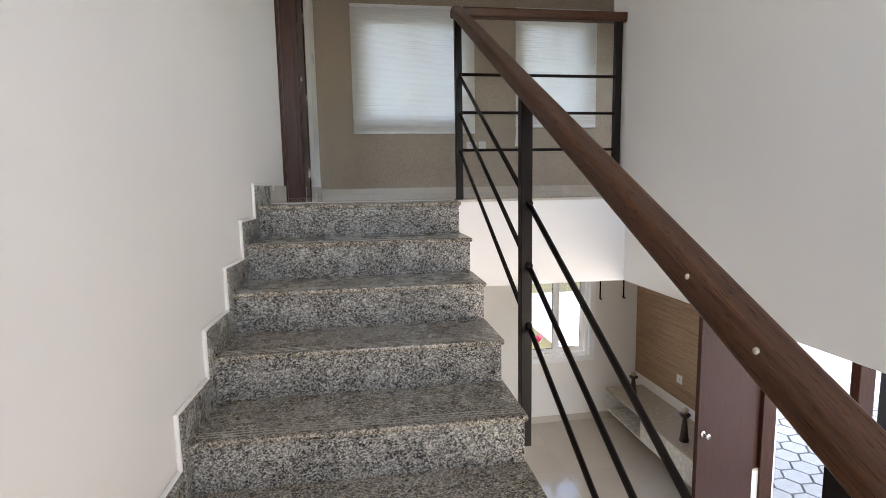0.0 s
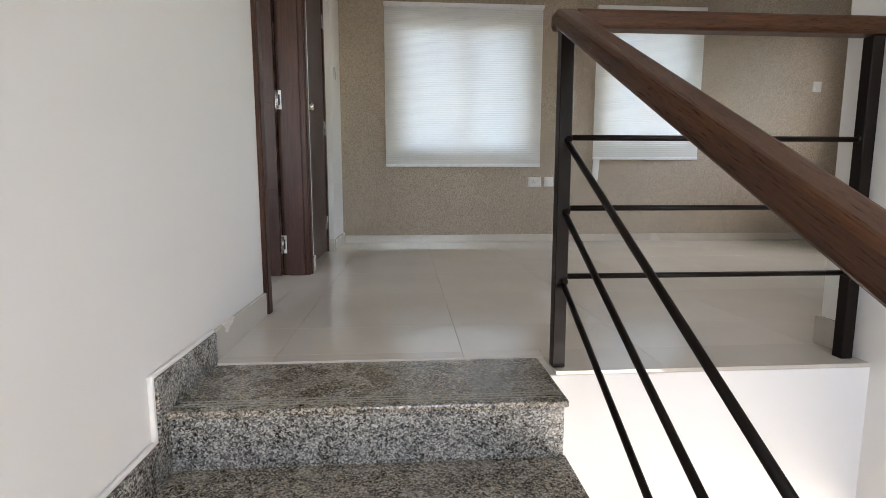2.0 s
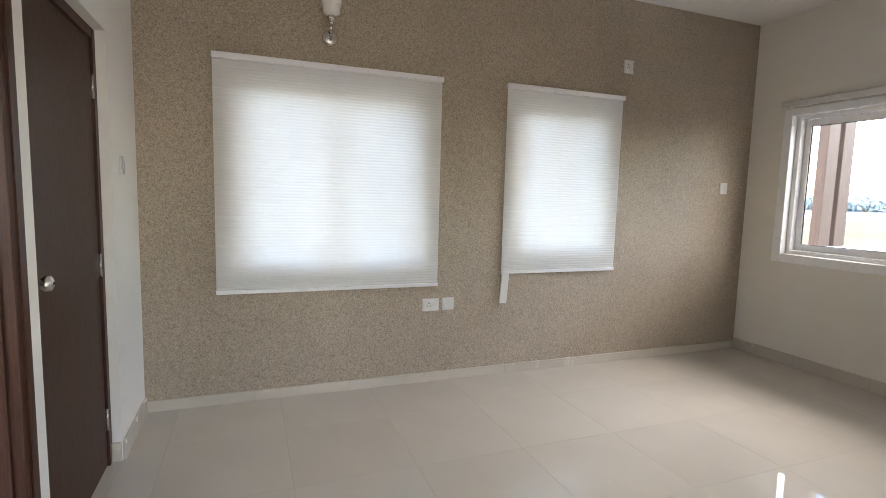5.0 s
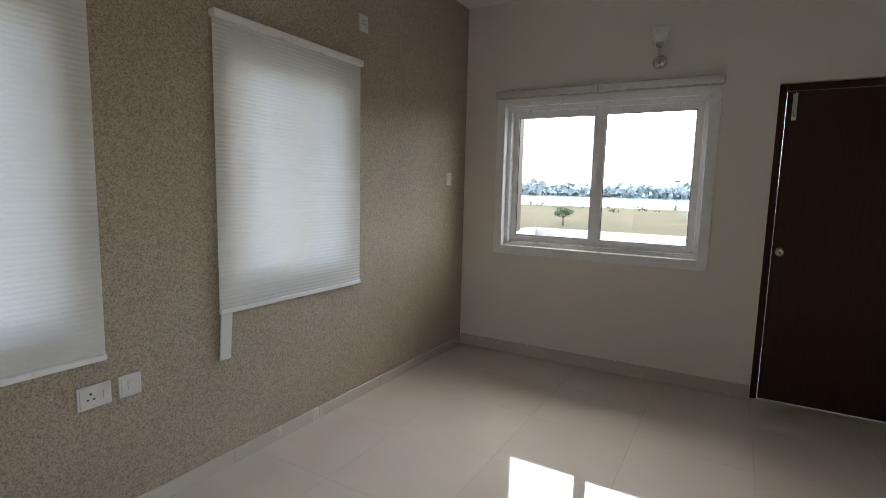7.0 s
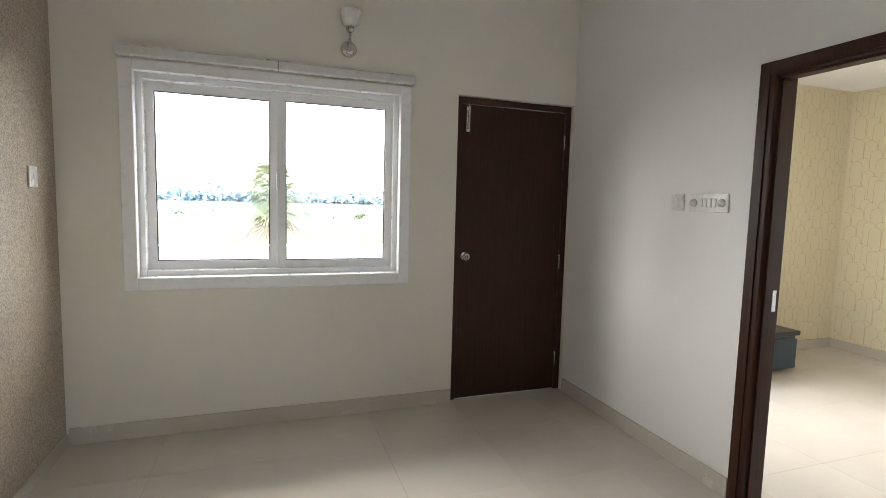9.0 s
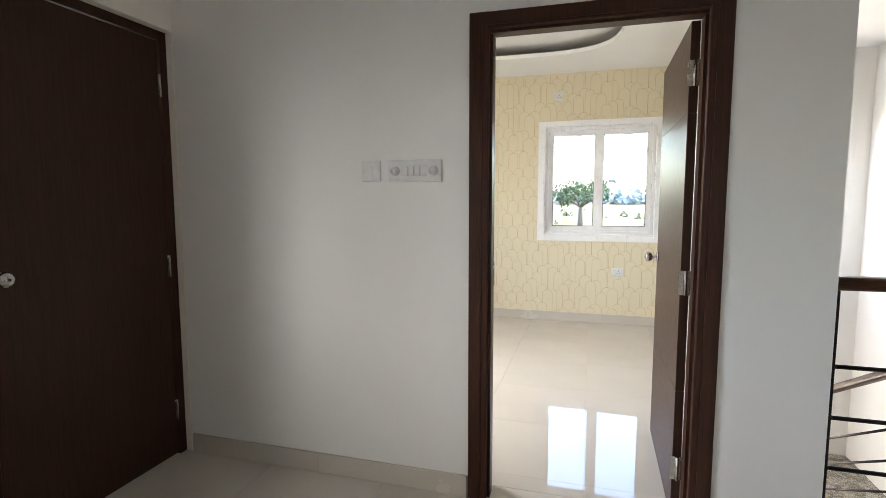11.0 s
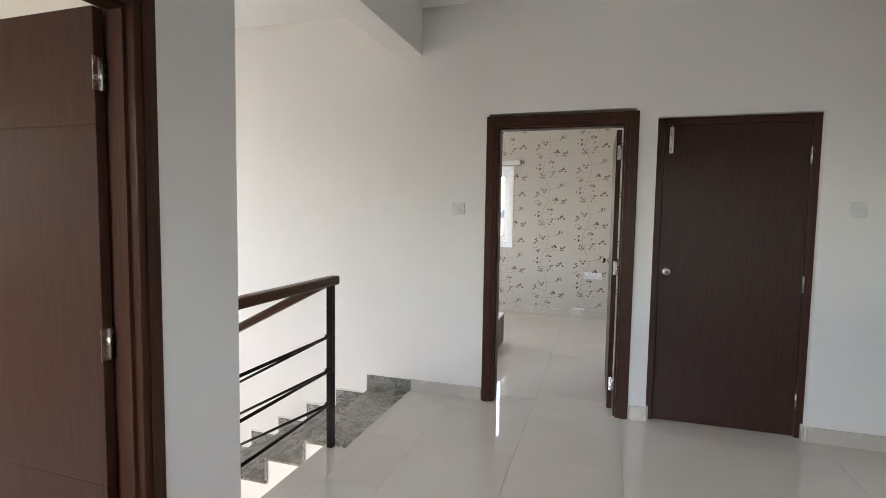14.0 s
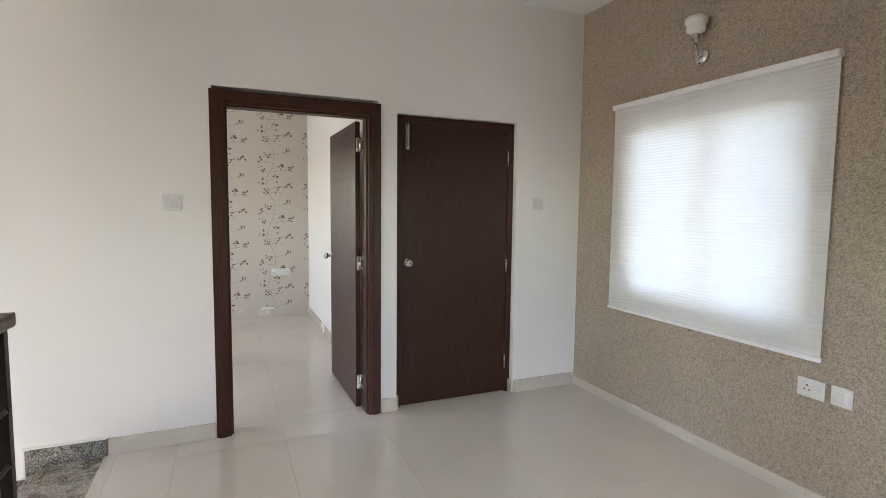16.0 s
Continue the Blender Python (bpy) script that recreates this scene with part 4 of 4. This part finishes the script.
# ---- south bedroom things ----
u = thing("low_cabinet", (5.0, -1.7, 0), "low navy blue cabinet with charcoal top", "cabinet")
part("body", bbox(4.78, 5.243, -2.17, -1.15, 0.02, 0.325, 0.003), NAVY, u)
part("top", bbox(4.755, 5.243, -2.195, -1.13, 0.325, 0.365, 0.003), NAVYTOP, u)
for y0, y1 in ((-2.165, -1.665), (-1.655, -1.155)):
    part("drawer_front", bbox(4.758, 4.779, y0, y1, 0.03, 0.295, 0.002), NAVY, u)
part("plinth", bbox(4.83, 5.243, -2.15, -1.17, 0.0, 0.02, 0), NAVYTOP, u)


def arches(name, parent_label, place, length, height, seed):
    """Thin gold arch outlines printed over a wall, the lower ones in front of the higher."""
    rnd, bm, pitch, w = random.Random(seed), B(), 0.056, 0.0016
    cols = int(length / pitch)
    caps = []
    for c in range(cols):
        z = rnd.uniform(-0.1, 0.12)
        while z < height + 0.3:
            caps.append((c, (c + 0.5) * length / cols, z, rnd.uniform(0.046, 0.058)))
            z += rnd.uniform(0.19, 0.30)

    by_col = {}
    for cap in caps:
        by_col.setdefault(cap[0], []).append(cap)

    def covered(x, z, own):
        """True where a lower arch in front hides this point."""
        for c in range(own[0] - 2, own[0] + 3):
            for _, cx, top, r in by_col.get(c, ()):
                if top < own[2] and abs(x - cx) < r - 0.002 and top - 0.34 < z < top - r + math.sqrt(max(0.0, r * r - (x - cx) ** 2)) - 0.001:
                    return True
        return False

    for cap in caps:
        _, x, top, r = cap
        arc = [(x - r * math.cos(a), top - r + r * math.sin(a)) for a in (math.pi * i / 10 for i in range(11))]
        stem = [(x - r, top - r - 0.03 * k) for k in range(9, 0, -1)]
        pts = stem + arc + [(2 * x - p, q) for p, q in reversed(stem)]
        for (a, b), (c, d_) in zip(pts, pts[1:]):
            mx_, mz = (a + c) / 2, (b + d_) / 2
            if not (SK < min(b, d_) and max(b, d_) < height - 0.004 and 0.004 < min(a, c) and max(a, c) < length - 0.004) or covered(mx_, mz, cap):
                continue
            n = math.hypot(c - a, d_ - b) or 1
            ox, oz = -(d_ - b) / n * w, (c - a) / n * w
            q4 = [place(p, q) for p, q in ((a - ox, b - oz), (c - ox, d_ - oz), (c + ox, d_ + oz), (a + ox, b + oz))]
            if None not in q4:
                bm.faces.new([bm.verts.new(p) for p in q4])
    ob = tagged(part(name, bm, GOLD), parent_label, "wallpaper", kind="stuff")
    return ob


arches("wallpaper_arches", "thin gold arches printed on cream wallpaper", lambda a, z: Vector((5.25 - a, BSY + 0.0012, z)) if not (WINS[0] - 0.06 < 5.25 - a < WINS[1] + 0.06 and WINS[2] - 0.05 < z < WINS[3] + 0.06) else None, 3.13, BCZ, 3)
arches("wallpaper_arches", "thin gold arches printed on cream wallpaper", lambda a, z: Vector((BSX - 0.0012, BSY + a, z)), 3.2, BCZ, 5)


# ---- west bedroom things ----
def floral():
    rnd = random.Random(8)
    vine, dark, pale = B(), B(), B()
    X = BWX + 0.0012

    def free(y, z):
        return not (WINW[0] - 0.07 < y < WINW[1] + 0.07 and WINW[2] - 0.06 < z < WINW[3] + 0.16) and SK < z < BWC and -1.6 < y < BWY - 0.01

    def leaf(bm, y, z, a, l, w):
        if not free(y, z):
            return
        c, s = math.cos(a), math.sin(a)
        pts = [(0, 0), (0.3, w), (0.65, w * 0.9), (1, 0), (0.65, -w * 0.9), (0.3, -w)]
        bm.faces.new([bm.verts.new((X, y + l * (p * c - q * s), z + l * (p * s + q * c))) for p, q in pts])

    def line(p, q, w):
        if not free(*p) or not free(*q):
            return
        dy, dz = q[0] - p[0], q[1] - p[1]
        n = math.hypot(dy, dz) or 1
        oy, oz = -dz / n * w, dy / n * w
        vine.faces.new([vine.verts.new((X - 0.0004, y, z)) for y, z in ((p[0] - oy, p[1] - oz), (q[0] - oy, q[1] - oz), (q[0] + oy, q[1] + oz), (p[0] + oy, p[1] + oz))])

    # one printed motif: a winding stem with side twigs and leaf sprays, repeated half-dropped
    sprays = [(-0.11, 0.02, 5), (-0.03, 0.19, 5), (0.10, -0.25, 4), (0.21, -0.19, 6), (0.25, 0.02, 5), (0.06, -0.10, 4), (0.14, 0.06, 5), (-0.06, -0.27, 5), (0.22, 0.24, 5), (-0.14, 0.13, 3), (-0.12, -0.14, 4)]
    motif = []
    for dy, dz, n in sprays:
        for _ in range(n + 2):
            motif.append((dark if rnd.random() < 0.78 else pale, dy + rnd.uniform(-0.036, 0.036), dz + rnd.uniform(-0.042, 0.042), rnd.uniform(0, 6.28), rnd.uniform(0.020, 0.036), rnd.uniform(0.26, 0.42)))

    def stem(q):
        return 0.05 * math.sin(q * 2 * math.pi / 0.66)

    for col in range(-1, 7):
        for row in range(-1, 5):
            y0, z0 = -1.5 + col * 0.56, 0.25 + row * 0.66 + (0.33 if col % 2 else 0.0)
            for i in range(12):
                q0, q1 = -0.33 + 0.055 * i, -0.33 + 0.055 * (i + 1)
                line((y0 + stem(q0), z0 + q0), (y0 + stem(q1), z0 + q1), 0.0020)
            for dy, dz, n in sprays:
                line((y0 + stem(dz - 0.04), z0 + dz - 0.04), (y0 + dy, z0 + dz), 0.0017)
            for bm, dy, dz, a, l, w in motif:
                leaf(bm, y0 + dy, z0 + dz, a, l, w)
    for bm, mt in ((vine, VINE), (dark, LEAFP), (pale, LEAFG)):
        tagged(part("wallpaper_flowers", bm, mt), "vine and blossom print on grey wallpaper", "wallpaper", kind="stuff")


floral()
u = thing("bedside_unit", (-1.5, 0.05, 0), "dark brown low bedside unit with white top", "cabinet")
part("body", bbox(-1.75, -1.275, -0.42, 0.520, 0.02, 0.325, 0.003), UNITWOOD, u)
part("top", bbox(-1.76, -1.265, -0.43, 0.530, 0.325, 0.345, 0.002), UNITWHITE, u)
part("plinth", bbox(-1.73, -1.30, -0.40, 0.50, 0.0, 0.02, 0), NAVYTOP, u)

# ---- living room below ----
pn = thing("wall_panel", (4.08, 2.4, -2.46), "light oak slatted wood panel behind the television unit", "wall panel")
for i in range(15):
    z = -2.46 + i * 0.125
    part("plank", bbox(4.078, 4.098, 1.32, 3.375, z + 0.001, z + 0.124, 0.001), PANELWOOD, pn)
tv = thing("tv_unit", (3.85, 2.2, GZ), "floating white television unit with walnut open end", "tv unit")
part("top", bbox(3.58, 4.096, 1.15, 3.22, -2.62, -2.597, 0.002), UNITTOP, tv)
part("bottom", bbox(3.60, 4.096, 1.15, 3.22, -2.905, -2.885, 0.002), UNITWHITE, tv)
part("end_panel", bbox(3.59, 4.096, 3.20, 3.22, -2.885, -2.62, 0.001), UNITWHITE, tv)
part("end_panel", bbox(3.59, 4.096, 1.15, 1.17, -2.885, -2.62, 0.001), UNITWHITE, tv)
part("back_panel", bbox(4.07, 4.096, 2.37, 3.20, -2.885, -2.62, 0.001), UNITWOOD, tv, "walnut niche back")
part("niche_side", bbox(3.62, 4.07, 2.35, 2.37, -2.885, -2.62, 0.001), UNITWOOD, tv)
part("drawer_front", bbox(3.585, 3.605, 1.172, 2.36, -2.882, -2.622, 0.002), UNITWHITE, tv)


def candle_stand(x, y, h, label):
    e_ = thing("candle_stand", (x, y, -2.597), label, "candle stand", "candle stands")
    m = Matrix.Translation((x, y, -2.597))
    part("body", lathe(B(), [(0.046, 0.0), (0.048, 0.02), (0.040, 0.05), (0.030, h * 0.45), (0.022, h * 0.68), (0.040, h * 0.74), (0.056, h * 0.80), (0.050, h * 0.83), (0.004, h * 0.83)], m), BROWNVASE, e_)
    part("candle", lathe(B(), [(0.020, h * 0.82), (0.034, h * 0.88), (0.032, h * 0.96), (0.016, h), (0.002, h)], m), UNITTOP, e_, "pale round candle")


candle_stand(3.82, 2.95, 0.29, "short carved brown candle stand on the unit")
candle_stand(3.72, 1.74, 0.36, "tall carved brown candle stand on the unit")
MEG = Matrix(((0, -1, 0, 4.077), (1, 0, 0, 0), (0, 0, 1, 0), (0, 0, 0, 1)))
plate(MEG, 2.38, -2.20, 0.10, 0.10, "white socket on the oak panel", "socket")
for x in (3.55, 3.88):
    e = thing("curtain_hook", (x, YN - 0.03, -1.1), "black metal bracket hanging on the living room wall", "bracket", "curtain brackets")
    part("stem", bbox(x - 0.008, x + 0.008, YN - 0.024, YN - 0.010, -1.44, -0.9, 0.002), STEEL, e)
    part("hook", bbox(x - 0.008, x + 0.008, YN - 0.06, YN - 0.024, -1.44, -1.425, 0.002), STEEL, e)
    part("fixing", bbox(x - 0.012, x + 0.012, YN - 0.012, YN, -1.0, -0.94, 0.002), STEEL, e)
fr = thing("entrance_frame", (4.2, 0.45, GZ), "dark brown entrance door frame", "door frame")
part("jamb", bbox(4.085, 4.22, 1.13, 1.197, GZ, -0.99, 0.003), FRAME, fr)
part("jamb", bbox(4.085, 4.22, -0.297, -0.23, GZ, -0.99, 0.003), FRAME, fr)
part("mullion", bbox(4.085, 4.22, 0.255, 0.33, GZ, -1.05, 0.003), FRAME, fr)
part("head", bbox(4.085, 4.22, -0.23, 1.13, -1.05, -0.985, 0.003), FRAME, fr)
dr = thing("entrance_door", (3.7, 1.1, GZ), "dark brown entrance door standing open", "door")
lm = mat_from((4.075, 1.165, GZ), Vector((-0.80, -0.22, 0)).normalized(), Vector((-0.22, 0.80, 0)).normalized())
part("leaf", leaf_bm(0.80, 2.05, 0.038, lm), DOOR, dr)
lever_knob(dr, lm @ Vector((0.74, 0.0, 1.0)), lm.to_3x3() @ Vector((0, -1, 0)))
skb = structure("baseboard", bbox(0.0, 4.08, YN - 0.012, YN - 0.001, GZ, GZ + 0.09, 0.001), SKIRT, "beige living room skirting", "baseboard")

# ---- outside things ----
structure("driveway", box(B(), 4.3, 8.0, -6.0, 12.0, OUT, OUT + 0.01), GROUT, "sand bed under the pavers", "pavement")
structure("kerb", bbox(7.75, 9.0, -6.0, 14.0, OUT, OUT + 0.26, 0.02), CONC, "white painted raised kerb", "kerb")
bm = B()
rnd = random.Random(4)
for i in range(2600):
    x, y = rnd.uniform(9.0, 16.0), rnd.uniform(-1, 14)
    h, a = rnd.uniform(0.08, 0.2), rnd.uniform(0, 6.28)
    dx, dy = 0.03 * math.cos(a), 0.03 * math.sin(a)
    bm.faces.new([bm.verts.new(p) for p in ((x - dx, y - dy, OUT), (x + dx, y + dy, OUT), (x + dy * 2, y - dx * 2, OUT + h))])
tagged(part("lawn_grass", bm, NEARLEAF), "short green lawn grass beyond the kerb", "grass", kind="stuff")
gp = thing("gate_post", (6.3, 1.6, OUT), "dark metal gate post beside the pavers", "post")
part("post", bbox(6.1, 6.42, 1.62, 1.80, OUT, OUT + 1.9, 0.01), STEEL, gp)
part("cap", bbox(6.08, 6.44, 1.60, 1.82, OUT + 1.9, OUT + 1.94, 0.005), STEEL, gp)
pt = thing("flower_plant", (2.95, 3.9, -2.4), "pink flower outside the living room window", "plant")
part("stem", tube(B(), (2.78, 3.72, OUT), (2.80, 3.72, -2.1), 0.015, seg=6), NEARLEAF, pt)
bm = B()
for i in range(12):
    a = i * 0.52
    p = Vector((2.80, 3.72, -2.1))
    q = p + Vector((0.10 * math.cos(a), 0.05 * math.sin(a), 0.10 + 0.05 * math.sin(3 * a)))
    n = Vector((-math.sin(a), math.cos(a), 0)) * 0.03
    bm.faces.new([bm.verts.new(v) for v in (p, (p + q) / 2 + n, q, (p + q) / 2 - n)])
part("petals", bm, PINK, pt, "pink petals")
for x0_, x1_ in ((6.10, 6.27), (6.34, 6.51)):
    e = thing("balcony_board", (x0_, 3.5, 0.95), "upright brown timber board on the balcony parapet", "board", "balcony boards")
    part("board", bbox(x0_, x1_, 3.46, 3.56, 0.95, 3.0, 0.004), BOARD, e)


def fan_palm(x, y, ground, h, r, seed, label):
    rnd_ = random.Random(seed)
    e_ = thing("palm_tree", (x, y, ground), label, "palm tree")
    bm_ = B()
    pr = [(0.26, 0.0), (0.22, 0.5), (0.19, h * 0.5), (0.20, h - 1.0), (0.14, h - 0.5)]
    lathe(bm_, pr, Matrix.Translation((x, y, ground)), 10)
    part("trunk", bm_, BARK, e_)
    green, dry = B(), B()
    mid_z = ground + 0.90 * h
    for i in range(120):
        t = (i + 0.5) / 120
        el = math.asin(0.98 - 1.75 * t) + rnd_.uniform(-0.12, 0.12)
        az = i * 2.4 + rnd_.uniform(-0.3, 0.3)
        way = Vector((math.cos(el) * math.cos(az), math.cos(el) * math.sin(az), math.sin(el)))
        reach = rnd_.uniform(0.50, 1.0)
        c = Vector((x + way.x * r * 0.52 * reach, y + way.y * r * 0.52 * reach, mid_z + way.z * r * 0.90 * reach))
        top = Vector((x, y, min(ground + h - 0.6, c.z - 0.15)))
        target = dry if t > 0.93 else green
        tube(target, top, c, 0.025, 0.015, 5)
        side = way.cross(Vector((0, 0, 1))).normalized()
        up = side.cross(way)
        for k in range(15):
            a = radians(-105 + 15 * k)
            tip = c + (way * math.cos(a) + side * math.sin(a)) * r * 0.40 * rnd_.uniform(0.8, 1.15) - Vector((0, 0, 0.12 + 0.3 * rnd_.random()))
            n = (tip - c).cross(up).normalized() * 0.034
            midp = c + (tip - c) * 0.5 + Vector((0, 0, 0.06))
            target.faces.new([target.verts.new(v) for v in (c, midp + n, tip, midp - n)])
    part("fronds", green, PALMG, e_, "grey-green fan fronds")
    part("dry_fronds", dry, PALMD, e_, "hanging dry brown fronds")


fan_palm(30.0, 2.0, OUT, 5.3, 2.35, 2, "bushy fan palm with drooping fronds in the field")


def clump(bm_, c, r, rnd_, n=26, flat=0.75, leaf=0.35):
    for _ in range(n):
        v = Vector((rnd_.gauss(0, 1), rnd_.gauss(0, 1), rnd_.gauss(0, 1))).normalized() * r * rnd_.uniform(0.55, 1.0)
        v.z *= flat
        p = c + v
        a, b_ = Vector((rnd_.gauss(0, 1), rnd_.gauss(0, 1), rnd_.gauss(0, 1))).normalized() * r * leaf, Vector((rnd_.gauss(0, 1), rnd_.gauss(0, 1), rnd_.gauss(0, 1))).normalized() * r * leaf
        bm_.faces.new([bm_.verts.new(q) for q in (p - a, p - b_ * 0.6, p + a, p + b_ * 0.6)])


rnd = random.Random(21)
verts, faces = [], []
for i in range(2600):
    side = rnd.random()
    if side < 0.6:
        cx, cy = rnd.uniform(565, 640), rnd.uniform(-650, 700)
    elif side < 0.8:
        cx, cy = rnd.uniform(-300, 500), rnd.uniform(-560, -420)
    else:
        cx, cy = rnd.uniform(-640, -480), rnd.uniform(-400, 500)
    r = rnd.uniform(3.5, 7.0) * (1.5 if rnd.random() < 0.08 else 1.0)
    for _ in range(20):
        p = Vector((cx, cy, OUT + r * 0.9)) + Vector((rnd.gauss(0, 0.55), rnd.gauss(0, 0.75), rnd.gauss(0, 0.42))) * r
        a = Vector((rnd.gauss(0, 1), rnd.gauss(0, 1), rnd.gauss(0, 1))).normalized() * r * 0.5
        b_ = Vector((rnd.gauss(0, 1), rnd.gauss(0, 1), rnd.gauss(0, 1))).normalized() * r * 0.4
        k = len(verts)
        verts += [p - a, p - b_, p + a, p + b_]
        faces.append((k, k + 1, k + 2, k + 3))
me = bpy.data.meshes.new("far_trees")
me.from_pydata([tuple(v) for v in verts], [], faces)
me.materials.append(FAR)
tagged(new("far_trees", me), "far shore woods, haze put into their pale blue-green leaf colour", "trees", kind="stuff")
bm = B()
for i in range(260):
    if i % 2:
        p = Vector((rnd.uniform(120, 200), rnd.uniform(-160, 200), OUT + 0.3))
        clump(bm, p, rnd.uniform(0.5, 1.3), rnd, 14, 0.6, 0.4)
    else:
        p = Vector((rnd.uniform(-60, 120), rnd.uniform(-220, -60), OUT + 0.3))
        clump(bm, p, rnd.uniform(0.6, 1.8), rnd, 14, 0.6, 0.4)
tagged(part("field_shrubs", bm, NEARLEAF), "low green shrubs scattered in the field", "shrubs", kind="stuff")


def broad_tree(x, y, h, seed, label):
    rnd_ = random.Random(seed)
    e_ = thing("tree", (x, y, OUT), label, "tree")
    base = Vector((x, y, OUT))
    tr, cr = B(), B()
    tube(tr, base, base + Vector((0, 0, h * 0.45)), 0.05 * h, 0.03 * h, 8)
    for i in range(7):
        a = i * 0.9
        tip = base + Vector((math.cos(a) * h * 0.32, math.sin(a) * h * 0.32, h * rnd_.uniform(0.55, 0.85)))
        tube(tr, base + Vector((0, 0, h * 0.4)), tip, 0.02 * h, 0.006 * h, 6)
        for _ in range(3):
            clump(cr, tip + Vector((rnd_.gauss(0, 0.08), rnd_.gauss(0, 0.08), rnd_.gauss(0, 0.06))) * h, h * 0.17, rnd_, 60, 0.75, 0.22)
    part("trunk", tr, BARK, e_)
    part("crown", cr, NEARLEAF, e_)


broad_tree(4.35, -75.0, 8.5, 3, "round green tree standing in the field")
broad_tree(70.0, 22.0, 2.6, 6, "small spreading green tree by the lake")

# ---- floor tiles ----
P = 0.605


def tiles(parent_name, x0, x1, y0, y1, ox, oy, mat, zt=0.0, cut=None):
    """Square polished tiles with hairline joints, trimmed to the room."""
    floor_ob = bpy.data.objects[parent_name]
    shared = {}
    i0, i1 = math.floor((x0 - ox) / P), math.ceil((x1 - ox) / P)
    j0, j1 = math.floor((y0 - oy) / P), math.ceil((y1 - oy) / P)
    for i in range(i0, i1):
        for j in range(j0, j1):
            a, b_ = max(x0, ox + i * P), min(x1, ox + (i + 1) * P)
            c, d_ = max(y0, oy + j * P), min(y1, oy + (j + 1) * P)
            if b_ - a < 0.01 or d_ - c < 0.01:
                continue
            key = (round(b_ - a, 3), round(d_ - c, 3))
            if key not in shared:
                w, l = (b_ - a) / 2 - 0.0004, (d_ - c) / 2 - 0.0004
                shared[key] = mesh_of("tile", bbox(-w, w, -l, l, -0.011, 0.0, 0.0004), mat)
            ob = new("tile", shared[key])
            ob.parent = floor_ob
            ob.location = ((a + b_) / 2, (c + d_) / 2, zt)


structure("floor_strip", box(B(), 1.03, XC, -0.044, YS, -0.15, -0.0125), GROUT, "grouted landing edge", "floor")
structure("floor_strip_inner", box(B(), 0.0, 1.03, 0.09, YS, -0.15, -0.0125), GROUT, "grouted landing edge beside the top step", "floor")
tiles("floor_slab", 0.0, XE, YS, YN, 0.185, 0.465, TILE)
tiles("floor_strip", 1.05, XC, -0.047, YS, 0.185, -0.14, TILE)
tiles("floor_strip_inner", 0.0, 1.05, 0.092, YS, 0.185, -0.14, TILE)
tiles("floor_bedroom_south", 2.115, BSX, BSY, YS - 0.115, 2.30, -3.1, TILE)
tiles("floor_bedroom_west", BWX, -0.15, -2.4, BWY, -3.3, 1.07 - 6 * P, TILE)
tiles("floor_living", 0.0, 4.1, -4.4, YN, 0.2, 0.4, GFTILE, GZ)

# ---- pavers ----
drive = bpy.data.objects["driveway"]
R = 0.16
bm = B()
hexa = [(R * 0.96 * math.cos(radians(60 * k)), R * 0.96 * math.sin(radians(60 * k))) for k in range(6)]
lo = [bm.verts.new((x, y, 0.0)) for x, y in hexa]
hi = [bm.verts.new((x * 0.95, y * 0.95, 0.05)) for x, y in hexa]
for k in range(6):
    bm.faces.new((lo[k], lo[(k + 1) % 6], hi[(k + 1) % 6], hi[k]))
bm.faces.new(hi)
hex_mesh = mesh_of("paver", bm, PAVER)
rnd = random.Random(12)
for i in range(14):
    for j in range(20):
        x = 4.45 + i * 1.5 * R
        y = 0.3 + j * math.sqrt(3) * R + (math.sqrt(3) / 2 * R if i % 2 else 0)
        if x < 7.6:
            ob = new("paver", hex_mesh)
            ob.parent = drive
            ob.location = (x, y, OUT + 0.008 + rnd.uniform(-0.003, 0.003))
